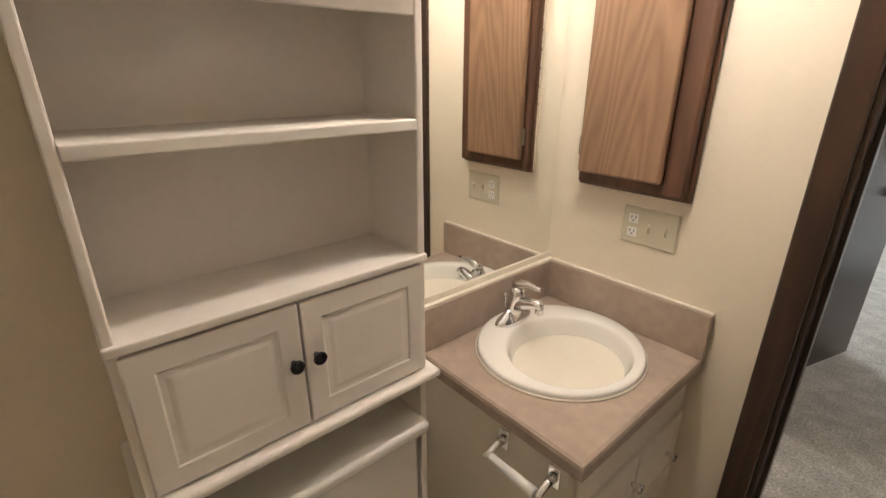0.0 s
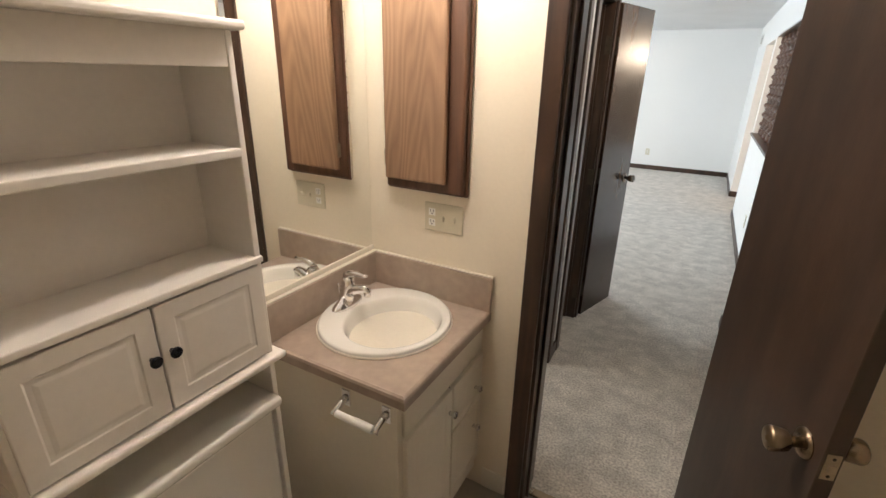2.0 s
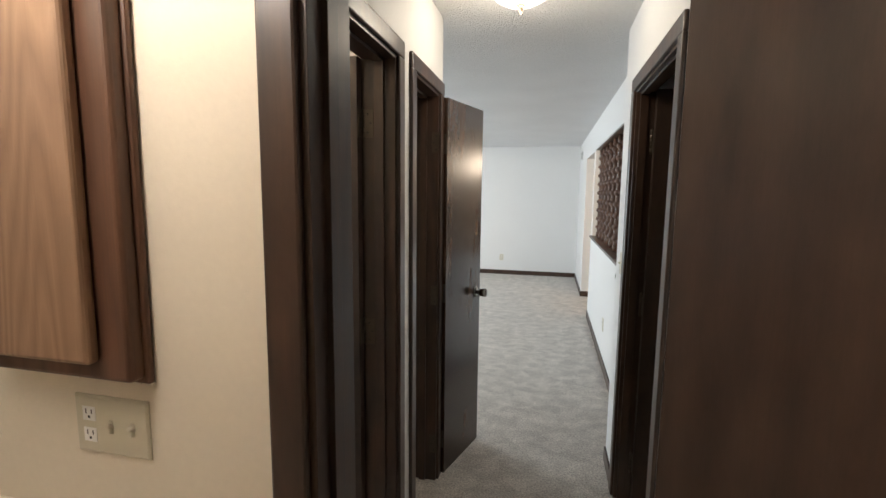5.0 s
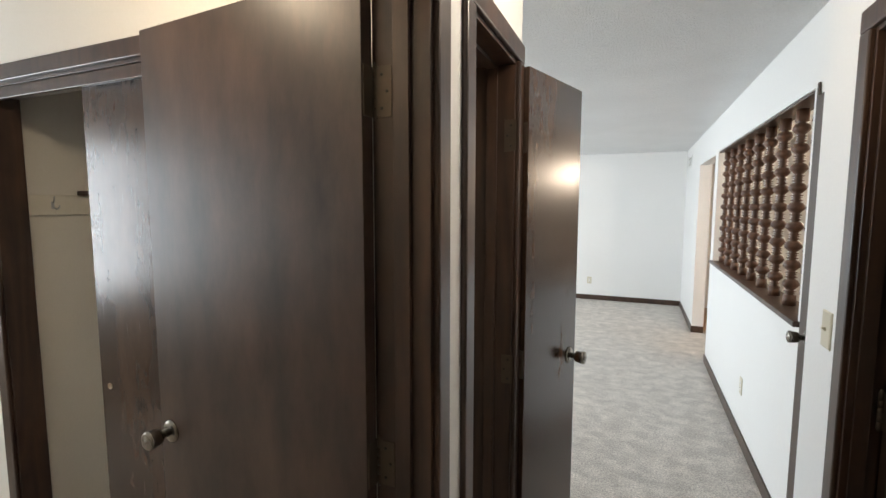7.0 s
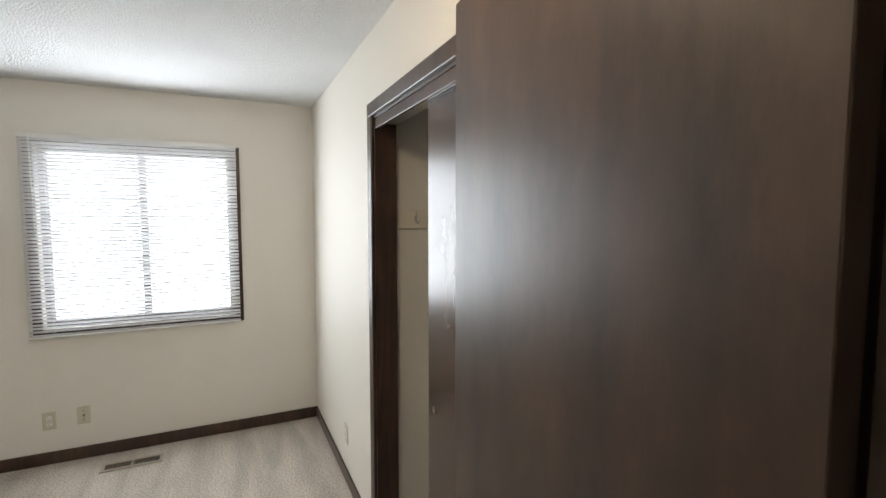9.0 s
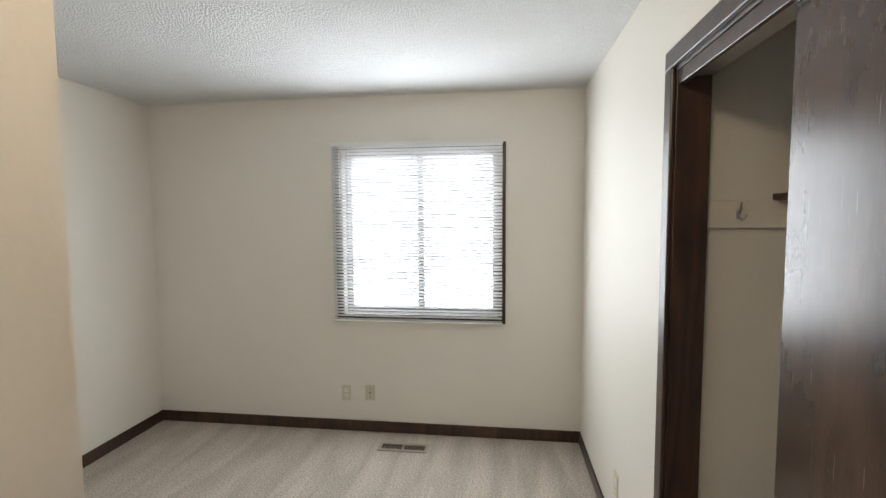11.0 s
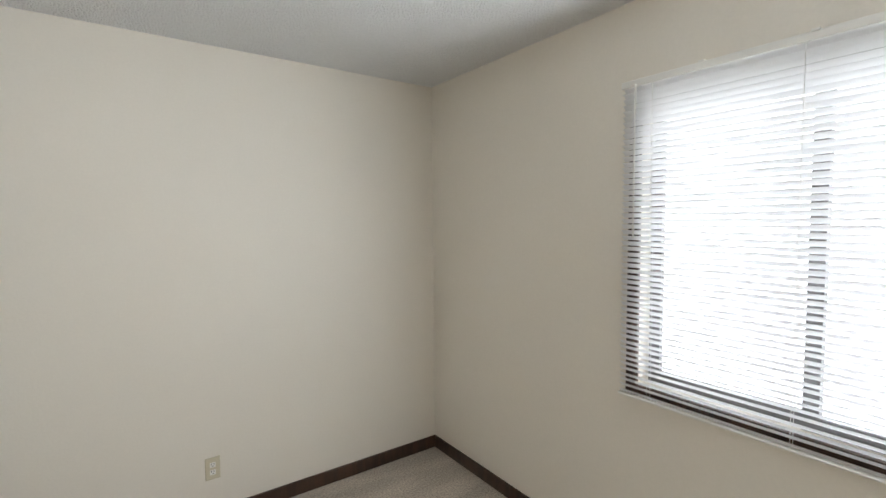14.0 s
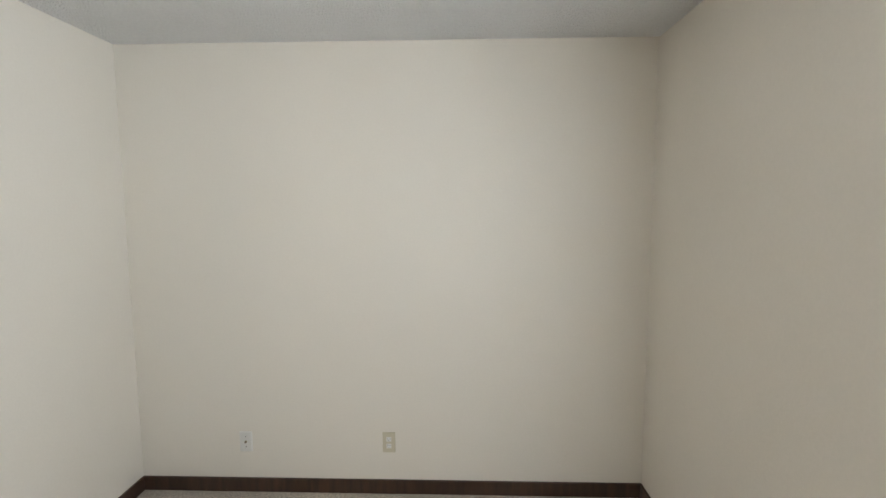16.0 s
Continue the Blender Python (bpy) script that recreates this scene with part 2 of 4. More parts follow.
# ---- builders ----
def bm_box(bm, x0, y0, z0, x1, y1, z1):
    x0, x1, y0, y1, z0, z1 = min(x0, x1), max(x0, x1), min(y0, y1), max(y0, y1), min(z0, z1), max(z0, z1)
    v = [bm.verts.new(p) for p in ((x0, y0, z0), (x1, y0, z0), (x1, y1, z0), (x0, y1, z0), (x0, y0, z1), (x1, y0, z1), (x1, y1, z1), (x0, y1, z1))]
    return [bm.faces.new([v[i] for i in f]) for f in ((3, 2, 1, 0), (4, 5, 6, 7), (0, 1, 5, 4), (1, 2, 6, 5), (2, 3, 7, 6), (3, 0, 4, 7))]


def box(x0, y0, z0, x1, y1, z1, bevel=0.0, seg=2):
    bm = bmesh.new()
    bm_box(bm, x0, y0, z0, x1, y1, z1)
    if bevel:
        bmesh.ops.bevel(bm, geom=bm.edges[:], offset=bevel, segments=seg, affect="EDGES", profile=0.5)
    return bm


def boxes(*rows):
    bm = bmesh.new()
    for r in rows:
        bm_box(bm, *r)
    return bm


def lathe(profile, seg=20, m=None, caps=True):
    """A turned body round z from (radius, height) pairs, moved by m."""
    bm = bmesh.new()
    rings = []
    for r, z in profile:
        rings.append([bm.verts.new((max(r, 1e-4) * math.cos(2 * math.pi * i / seg), max(r, 1e-4) * math.sin(2 * math.pi * i / seg), z)) for i in range(seg)])
    for a, b in zip(rings, rings[1:]):
        for i in range(seg):
            bm.faces.new((a[i], a[(i + 1) % seg], b[(i + 1) % seg], b[i]))
    if caps:
        bm.faces.new(rings[0][::-1])
        bm.faces.new(rings[-1])
    for f in bm.faces:
        f.smooth = True
    if m is not None:
        bm.transform(m)
    return bm


def tube(points, radius, seg=10):
    """A round bar along points; radius is a number or one for each point."""
    bm = bmesh.new()
    pts = [Vector(p) for p in points]
    rad = radius if isinstance(radius, (list, tuple)) else [radius] * len(pts)
    rings = []
    for i, p in enumerate(pts):
        d = (pts[min(i + 1, len(pts) - 1)] - pts[max(i - 1, 0)]).normalized()
        q = d.to_track_quat("Z", "Y").to_matrix()
        rings.append([bm.verts.new(p + q @ Vector((rad[i] * math.cos(2 * math.pi * k / seg), rad[i] * math.sin(2 * math.pi * k / seg), 0))) for k in range(seg)])
    for a, b in zip(rings, rings[1:]):
        for k in range(seg):
            bm.faces.new((a[k], a[(k + 1) % seg], b[(k + 1) % seg], b[k])).smooth = True
    bm.faces.new(rings[0][::-1])
    bm.faces.new(rings[-1])
    return bm


def thing(name, place, label, category, group="", kind="", m=None):
    ob = new(name)
    ob.empty_display_size = 0.05
    ob.matrix_world = Matrix.Translation(place) if m is None else m
    return tagged(ob, label, category, group, kind)


def part(name, bm, mat, parent=None, label="", local=False, kind=""):
    """One mesh object from bm (world places, or the parent's own with local) under a thing or part."""
    me = bpy.data.meshes.new(name)
    bmesh.ops.recalc_face_normals(bm, faces=bm.faces[:])
    if parent is not None and not local:
        root = parent
        shift = Matrix.Identity(4)
        while root is not None:
            shift = root.matrix_basis @ shift
            root = root.parent
        bm.transform(shift.inverted())
    bm.to_mesh(me)
    bm.free()
    me.materials.append(mat)
    ob = new(name, me)
    if parent is not None:
        ob.parent = parent
    return tagged(ob, label, kind=kind)


def solid(name, bm, mat, label="", category="", group="", kind=""):
    return tagged(part(name, bm, mat), label, category, group, kind)


def wall(name, axis, a, b, lo, hi, mat, top, openings=(), label=""):
    """A wall between the faces a and b of its axis, from lo to hi along the other, with openings (u0, u1, z0, z1)."""
    bm = bmesh.new()
    u = lo
    pieces = []
    for u0, u1, z0, z1 in sorted(openings):
        pieces.append((u, u0, 0, top))
        if z0 > 0:
            pieces.append((u0, u1, 0, z0))
        if z1 < top:
            pieces.append((u0, u1, z1, top))
        u = u1
    pieces.append((u, hi, 0, top))
    for p, q, z0, z1 in pieces:
        if q - p > 1e-4:
            if axis == "x":
                bm_box(bm, a, p, z0, b, q, z1)
            else:
                bm_box(bm, p, a, z0, q, b, z1)
    return solid(name, bm, mat, label, "wall", kind="structure")


H = 2.432


# ---- structure ----
solid("ground", boxes((-60, -60, -0.7, 60, 60, -0.6)), material("dry_lawn", (0.16, 0.15, 0.09), 0.9, 0, 0.4, 8, 0.2), "pale dry lawn outside the house", "ground", kind="structure")
solid("floor_carpet", boxes((-4.1, 3.40, -0.12, -0.90, 9.9, 0), (-0.90, 1.535, -0.12, 3.3, 9.9, 0)), CARPET, "taupe cut-pile carpet with vacuum marks", "carpet", kind="structure")
solid("floor_bedroom", boxes((-4.1, -0.7, -0.12, -0.90, 3.40, 0)), BED_CARPET, "beige bedroom carpet with vacuum tracks", "carpet", kind="structure")
solid("floor_bath", boxes((-0.90, -1.5, -0.12, 1.3, 1.525, -0.004)), VINYL, "beige sheet vinyl bathroom floor", "floor", kind="structure")
solid("floor_kitchen", boxes((0.92, 3.6, 0.001, 3.2, 9.7, 0.005)), PLYWOOD, "warm brown kitchen floor", "floor", kind="structure")
solid("threshold", box(-0.095, 1.515, -0.004, 0.51, 1.55, 0.008, 0.003), BRASS, "thin brass carpet strip in the bathroom doorway", "threshold", kind="structure")
solid("ceiling", boxes((-4.1, -1.5, H, 3.3, 9.9, H + 0.12)), CEIL, "white popcorn textured ceiling", "ceiling", kind="structure")

BED_DOOR, CLOSET, LINEN, BATH_DOOR, RIGHT_DOOR = (1.70, 2.475), (-2.31, -0.95), (2.685, 3.135), (-0.115, 0.53), (2.45, 3.22)
DH = 2.055
wall("wall_bath_north", "y", 1.46, 1.52, -0.815, 1.2, BATH_WALL, H, [(*BATH_DOOR, 0, DH)], "cream painted bathroom wall")
wall("wall_hall_south", "y", 1.52, 1.60, -0.37, 3.2, WHITE_WALL, H, [(*BATH_DOOR, 0, DH)], "white hall end wall")
wall("wall_nook", "y", 1.52, 1.657, -0.90, -0.37, WALL, H, (), "cream bedroom entry wall")
wall("wall_bath_west", "x", -0.90, -0.815, -1.4, 1.52, BATH_WALL, H, (), "cream bathroom wall behind the vanity")
wall("wall_bedroom_east", "x", -1.155, -0.90, -0.66, 1.657, WALL, H, (), "cream bedroom wall")
wall("wall_bath_south", "y", -1.5, -1.4, -0.90, 1.3, BATH_WALL, H, (), "cream bathroom wall")
wall("wall_bath_east", "x", 1.2, 1.3, -1.5, 1.46, BATH_WALL, H, (), "cream bathroom wall")
wall("wall_bedroom_door", "x", -0.43, -0.37, 1.657, 2.645, WALL, H, [(*BED_DOOR, 0, DH)], "cream bedroom side of the door wall")
wall("wall_hall_west", "x", -0.37, -0.31, 1.60, 3.21, WHITE_WALL, H, [(*BED_DOOR, 0, DH), (*LINEN, 0, DH)], "white hall wall with two doorways")
wall("wall_closet", "y", 2.645, 2.745, -3.94, -0.37, WALL, H, [(*CLOSET, 0, DH)], "cream bedroom wall with the closet opening")
wall("wall_closet_side", "x", -2.46, -2.37, 2.745, 3.45, WALL, H, (), "cream closet side wall")
wall("wall_closet_back", "y", 3.35, 3.45, -3.94, -0.92, WALL, H, (), "cream closet back wall")
wall("wall_linen_back", "x", -0.92, -0.86, 2.745, 3.45, WALL, H, (), "closet partition wall")
wall("wall_linen_end", "y", 3.15, 3.21, -0.86, -0.37, WHITE_WALL, H, (), "white end wall of the hall closet")
wall("wall_bedroom_south", "y", -0.66, -0.545, -3.94, -1.155, WALL, H, (), "cream bedroom wall")
WIN = (0.955, 2.08, 0.875, 2.06)
wall("wall_west", "x", -4.10, -3.94, -0.7, 9.9, WALL, H, [WIN, (4.9, 7.9, 0.7, 2.25)], "cream outside wall with the bedroom window")
wall("wall_living_north", "y", 9.73, 9.85, -3.94, 3.2, WHITE_WALL, H, (), "white far wall of the living room")
wall("wall_hall_east", "x", 0.625, 0.70, 1.60, 3.56, WHITE_WALL, H, [(*RIGHT_DOOR, 0, DH)], "white hall wall with a doorway")
wall("wall_hall_return", "y", 3.46, 3.56, 0.70, 3.2, WHITE_WALL, H, (), "white wall return at the hall corner")
SCREEN = (4.17, 6.72, 1.04, 2.10)
wall("wall_living_east", "x", 0.77, 0.90, 3.56, 9.73, WHITE_WALL, H, [SCREEN, (6.88, 8.09, 0, 2.085)], "white living room wall with a screen opening")
wall("wall_east", "x", 3.2, 3.3, -1.5, 9.85, WALL, H, (), "outer wall")


def doorway(name, axis, a, b, u0, u1, h, label, sides=(True, True), casing=0.062, stop=None):
    """A dark lined doorway in a wall whose faces are a < b: jambs, head and flat casings on the faces wanted."""
    mid = (u0 + u1) / 2
    root = thing(name, (a, mid, 0) if axis == "x" else (mid, a, 0), label, "door frame", kind="structure")

    def put(nm, p0, p1, q0, q1, z0, z1, bev=0.0012):
        part(nm, box(p0, q0, z0, p1, q1, z1, bev) if axis == "x" else box(q0, p0, z0, q1, p1, z1, bev), BROWN, root)
    t = 0.018
    put("jamb", a - 0.002, b + 0.002, u0, u0 + t, 0, h)
    put("jamb", a - 0.002, b + 0.002, u1 - t, u1, 0, h)
    put("head_jamb", a - 0.002, b + 0.002, u0 + t, u1 - t, h - t, h)
    if stop is not None:
        put("door_stop", stop, stop + 0.035, u0 + t, u0 + t + 0.011, 0, h - t)
        put("door_stop", stop, stop + 0.035, u1 - t - 0.011, u1 - t, 0, h - t)
        put("door_stop", stop, stop + 0.035, u0 + t + 0.011, u1 - t - 0.011, h - t - 0.011, h - t)
    for want, f0, f1 in ((sides[0], a - 0.016, a), (sides[1], b, b + 0.016)):
        if want:
            put("casing", f0, f1, u0 + 0.006 - casing, u0 + 0.006, 0, h - 0.006, 0.005)
            put("casing", f0, f1, u1 - 0.006, u1 - 0.006 + casing, 0, h - 0.006, 0.005)
            put("casing", f0, f1, u0 + 0.006 - casing, u1 - 0.006 + casing, h - 0.006, h - 0.006 + casing, 0.005)
    return root


doorway("doorway_bath", "y", 1.46, 1.60, *BATH_DOOR, DH, "dark stained bathroom door frame with flat casing", stop=1.50)
doorway("doorway_bedroom", "x", -0.43, -0.31, *BED_DOOR, DH, "dark stained bedroom door frame with flat casing", stop=-0.385)
doorway("doorway_linen", "x", -0.46, -0.31, *LINEN, DH, "dark stained hall closet door frame", sides=(False, True), stop=-0.40)
doorway("doorway_right", "x", 0.625, 0.70, *RIGHT_DOOR, DH, "dark stained hall doorway frame", stop=0.64)
doorway("doorway_closet", "y", 2.645, 2.745, *CLOSET, DH, "dark stained bedroom closet frame with sliding door track", sides=(True, False))


LATCH = material("worn_latch_brass", (0.55, 0.45, 0.33), 0.4, 1.0, 0, 60, 0.15)
AGED = material("aged_hinge_metal", (0.10, 0.08, 0.06), 0.42, 0.6, 0, 40, 0.12)


def knob(parent, m, metal, reach=0.070):
    """A tulip door knob on a round rose, along m's z axis from the door's face."""
    k = part("knob", lathe([(0.011, 0.004), (0.011, 0.024), (0.017, 0.030), (0.022, 0.034), (0.0265, reach - 0.008), (0.024, reach - 0.002), (0.018, reach), (0.006, reach - 0.001), (0.004, reach + 0.002)], 24, m), metal, parent, "tulip shaped metal knob")
    part("rose", lathe([(0.033, 0.0), (0.033, 0.003), (0.026, 0.008), (0.012, 0.010)], 24, m), metal, k)


def flush_door(name, hinge_at, angle, width, label, metal, latch=0.93, thick=0.035, sides=(1, 1), height=2.03, handed=1, backset=0.06, knuckle=1, wood=None):
    """A flush slab, hinged at hinge_at, that runs off along angle (degrees from +x)."""
    m = Matrix.Translation((*hinge_at, 0.012)) @ Matrix.Rotation(radians(angle), 4, "Z")
    root = thing(name, (0, 0, 0), label, "door", m=m)
    y0, y1 = (0, thick) if handed > 0 else (-thick, 0)
    part("door_slab", box(0.003, y0, 0, width, y1, height, 0.002), wood or DOORWOOD, root, local=True)
    c = (width - backset, latch - 0.012)
    if sides[0]:
        knob(root, m @ Matrix.Translation((c[0], y1, c[1])) @ Matrix.Rotation(radians(-90), 4, "X"), metal)
    if sides[1]:
        knob(root, m @ Matrix.Translation((c[0], y0, c[1])) @ Matrix.Rotation(radians(90), 4, "X"), metal)
    ym = (y0 + y1) / 2
    plate = part("latch_plate", box(width - 0.0005, ym - 0.0125, c[1] - 0.030, width + 0.0018, ym + 0.0125, c[1] + 0.030, 0.0008), LATCH, root, "small worn brass latch plate", local=True)
    part("latch_bolt", box(width + 0.0018, ym - 0.007, c[1] - 0.009, width + 0.009, ym + 0.007, c[1] + 0.009, 0.003), LATCH, plate, local=True)
    for dz in (-0.021, 0.021):
        part("screw", lathe([(0.0034, 0), (0.0034, 0.0008), (0.001, 0.0009)], 10, Matrix.Translation((width + 0.0018, ym, c[1] + dz)) @ Matrix.Rotation(radians(90), 4, "Y")), DARK, plate, local=True)
    yk = y1 if knuckle > 0 else y0
    for z in (0.2, 1.02, 1.80):
        h = part("hinge", lathe([(0.003, -0.058), (0.0065, -0.050), (0.0065, -0.031), (0.005, -0.0305), (0.0065, -0.030), (0.0065, -0.011), (0.005, -0.0105), (0.0065, -0.010), (0.0065, 0.010), (0.005, 0.0105), (0.0065, 0.011), (0.0065, 0.030), (0.005, 0.0305), (0.0065, 0.031), (0.0065, 0.050), (0.003, 0.059)], 12, Matrix.Translation((-0.004, yk + 0.003 * knuckle, z))), AGED, root, "dull metal butt hinge", local=True)
        part("hinge_leaf", box(0.0005, min(yk, yk - 0.031 * knuckle), z - 0.05, 0.0036, max(yk, yk - 0.031 * knuckle), z + 0.05), AGED, h, local=True)
    return root


bath_angle = math.degrees(math.atan2(1.03 - 1.575, 0.592 - 0.428))
flush_door("bathroom_door", (0.420, 1.575), bath_angle, 0.570, "open dark stained flush bathroom door with brass knobs", BRASS, latch=0.945, handed=1)
flush_door("bedroom_door", (-0.4345, 2.457), 175.4, 0.724, "open dark stained flush bedroom door with tulip knob", NICKEL, latch=0.955, handed=1, backset=0.045, knuckle=-1)
flush_door("linen_closet_door", (-0.276, 3.172), 73.5, 0.435, "open narrow dark flush hall closet door", NICKEL, latch=0.975, handed=1, knuckle=1, wood=GLOSSWOOD)
flush_door("hall_side_door", (0.700, 3.195), 3.0, 0.72, "open dark flush door in the side doorway", NICKEL, latch=0.93, handed=-1)
for hx, hy, sx, sy in ((-0.430, 2.4555, 1, 0), (-0.303, 3.1155, -1, 0)):
    jl = thing("hinge_plates", (hx, hy, 1.0), "dull metal hinge plates screwed to the dark jamb", "hinge", "jamb hinges")
    for z in (0.212, 1.032, 1.812):
        p = part("plate", box(hx, hy - 0.0012, z - 0.05, hx + sx * 0.038, hy + 0.0012, z + 0.05, 0.0005), AGED, jl)
        for i, dz in enumerate((-0.033, 0, 0.033)):
            part("screw", lathe([(0.0035, 0), (0.0035, 0.001)], 8, Matrix.Translation((hx + sx * (0.016 + 0.012 * (i % 2)), hy - 0.0012, z + dz)) @ Matrix.Rotation(radians(90), 4, "X")), DARK, p)
entry = thing("entry_door", (0.77, 3.8, 0), "closed dark door behind the hall corner", "door")
part("door_slab", box(0.752, 3.60, 0.01, 0.768, 4.085, 2.05, 0.002), DOORWOOD, entry)
part("casing", box(0.758, 4.09, 0, 0.768, 4.108, 2.11, 0.004), BROWN, entry)
knob(entry, Matrix.Translation((0.752, 3.975, 1.03)) @ Matrix.Rotation(radians(-90), 4, "Y"), NICKEL)


def baseboard(axis, face, side, lo, hi, mat=BROWN, h=0.082, t=0.012):
    a, b = (face, face + side * t)
    bm = box(a, lo, 0, b, hi, h, 0.004) if axis == "x" else box(lo, a, 0, hi, b, h, 0.004)
    solid("baseboard", bm, mat, "low dark stained baseboard" if mat is BROWN else "low cream vinyl cove base", "baseboard", kind="structure")


baseboard("x", -3.94, 1, -0.533, 2.633)
baseboard("y", -0.545, 1, -3.94, -1.155)
baseboard("x", -1.155, -1, -0.533, 1.657)
baseboard("y", 2.645, -1, -3.94, CLOSET[0] - 0.058)
baseboard("y", 1.657, 1, -1.155, -0.43)
baseboard("x", -0.31, 1, BED_DOOR[1] + 0.06, LINEN[0] - 0.06)
baseboard("x", -0.31, 1, 1.60, BED_DOOR[0] - 0.06)
baseboard("y", 9.73, -1, -3.94, 0.77)
baseboard("x", 0.77, -1, 8.09, 9.718)
baseboard("x", 0.77, -1, 4.09, 6.88)
baseboard("y", 8.09, -1, 0.758, 0.90)
baseboard("x", 0.625, -1, 3.28, 3.56)
baseboard("x", 0.625, -1, 1.60, 2.38)
baseboard("y", 1.46, -1, -0.28, -0.18, CREAM, 0.10, 0.006)


# ---- bathroom things ----
def panel_door(parent, axis_x, y0, y1, z0, z1, mat, rim=0.045, name="cabinet_door", t=0.016):
    """A raised-panel door facing +x whose back lies at axis_x."""
    bm = box(axis_x, y0, z0, axis_x + t, y1, z1, 0.003)
    bm.faces.ensure_lookup_table()
    front = max(bm.faces, key=lambda f: f.calc_center_median().x * 10 + f.calc_area())
    r = bmesh.ops.inset_region(bm, faces=[front], thickness=rim, depth=0)
    r = bmesh.ops.inset_region(bm, faces=[front], thickness=0.005, depth=-0.0018)
    r = bmesh.ops.inset_region(bm, faces=[front], thickness=0.012, depth=0.0)
    r = bmesh.ops.inset_region(bm, faces=[front], thickness=0.012, depth=0.0011)
    return part(name, bm, mat, parent)


def turn_x(x, y, z):
    return Matrix.Translation((x, y, z)) @ Matrix.Rotation(radians(90), 4, "Y")


def over_toilet_shelf():
    xb, xf, y0, y1 = -0.812, -0.632, 0.238, 0.782
    root = thing("over_toilet_shelf", (-0.72, 0.51, 0), "tall white painted over-toilet shelf with two small doors", "shelf")
    for y in (y0, y1 - 0.016):
        part("side_panel", box(xb, y, 0.0, xf, y + 0.016, 1.712, 0.003), SHELF, root)
    part("back_panel", box(xb, y0 + 0.016, 0.91, xb + 0.006, y1 - 0.016, 1.70), SHELF, root)
    part("crown", box(xb, y0 - 0.016, 1.712, xf + 0.026, y1 + 0.018, 1.732, 0.007, 3), SHELF, root)
    part("apron", box(xf - 0.018, y0 + 0.016, 1.640, xf - 0.002, y1 - 0.016, 1.712, 0.002), SHELF, root)
    part("shelf_board", box(xb + 0.006, y0 + 0.016, 1.452, xf + 0.003, y1 - 0.016, 1.472, 0.003), SHELF, root)
    part("shelf_board", box(xb + 0.006, y0 - 0.001, 1.193, xf + 0.008, y1 + 0.001, 1.209, 0.003), SHELF, root)
    part("shelf_board", box(xb, y0 - 0.014, 0.914, xf + 0.028, y1 + 0.022, 0.933, 0.007, 3), SHELF, root)
    mid = 0.506
    for a, b, ky in ((y0 + 0.012, mid - 0.0018, mid - 0.021), (mid + 0.0018, y1 - 0.011, mid + 0.021)):
        d = panel_door(root, xf - 0.010, a, b, 0.939, 1.188, SHELF, 0.048)
        part("knob", lathe([(0.005, 0), (0.005, 0.008), (0.010, 0.012), (0.0125, 0.016), (0.0125, 0.020), (0.010, 0.0225), (0.0075, 0.0215), (0.004, 0.023)], 20, turn_x(xf + 0.006, ky, 1.080)), BLACK, d, "round black knob")
    # Added dark sheet: paints the shade seen through the gaps round the doors.
    part("gap_shade_sheet", box(xf - 0.034, y0 + 0.018, 0.934, xf - 0.016, y1 - 0.018, 1.192), DARK, root)
    for dz in (0.845, 0.872):
        part("screw_hole", box(xf - 0.03, y1, dz, xf - 0.026, y1 + 0.0008, dz + 0.004), DARK, root)


def toilet():
    root = thing("toilet", (-0.68, 0.53, 0), "white toilet with a large lidded tank under the shelf", "toilet")
    part("tank", box(-0.80, 0.275, 0.40, -0.625, 0.758, 0.775, 0.022, 4), PORCELAIN, root)
    part("tank_lid", box(-0.806, 0.258, 0.774, -0.603, 0.772, 0.806, 0.012, 4), PORCELAIN, root)
    part("flush_lever", tube([(-0.628, 0.35, 0.70), (-0.612, 0.35, 0.70), (-0.606, 0.37, 0.698), (-0.606, 0.41, 0.69)], 0.006), CHROME, root)
    m = Matrix.Translation((-0.39, 0.515, 0)) @ Matrix.Diagonal((1.3, 1, 1, 1))
    bowl = part("bowl", lathe([(0.11, 0), (0.115, 0.03), (0.09, 0.14), (0.13, 0.30), (0.18, 0.38), (0.185, 0.40)], 28, m), PORCELAIN, root)
    part("seat", lathe([(0.188, 0.402), (0.192, 0.41), (0.188, 0.425), (0.10, 0.432)], 28, m), PORCELAIN, bowl)


def oval(cx, cy, rx, ry, z, n, bm):
    return [bm.verts.new((cx + rx * math.cos(2 * math.pi * i / n), cy + ry * math.sin(2 * math.pi * i / n), z)) for i in range(n)]


SX, SY, SRX, SRY = -0.568, 1.203, 0.222, 0.233


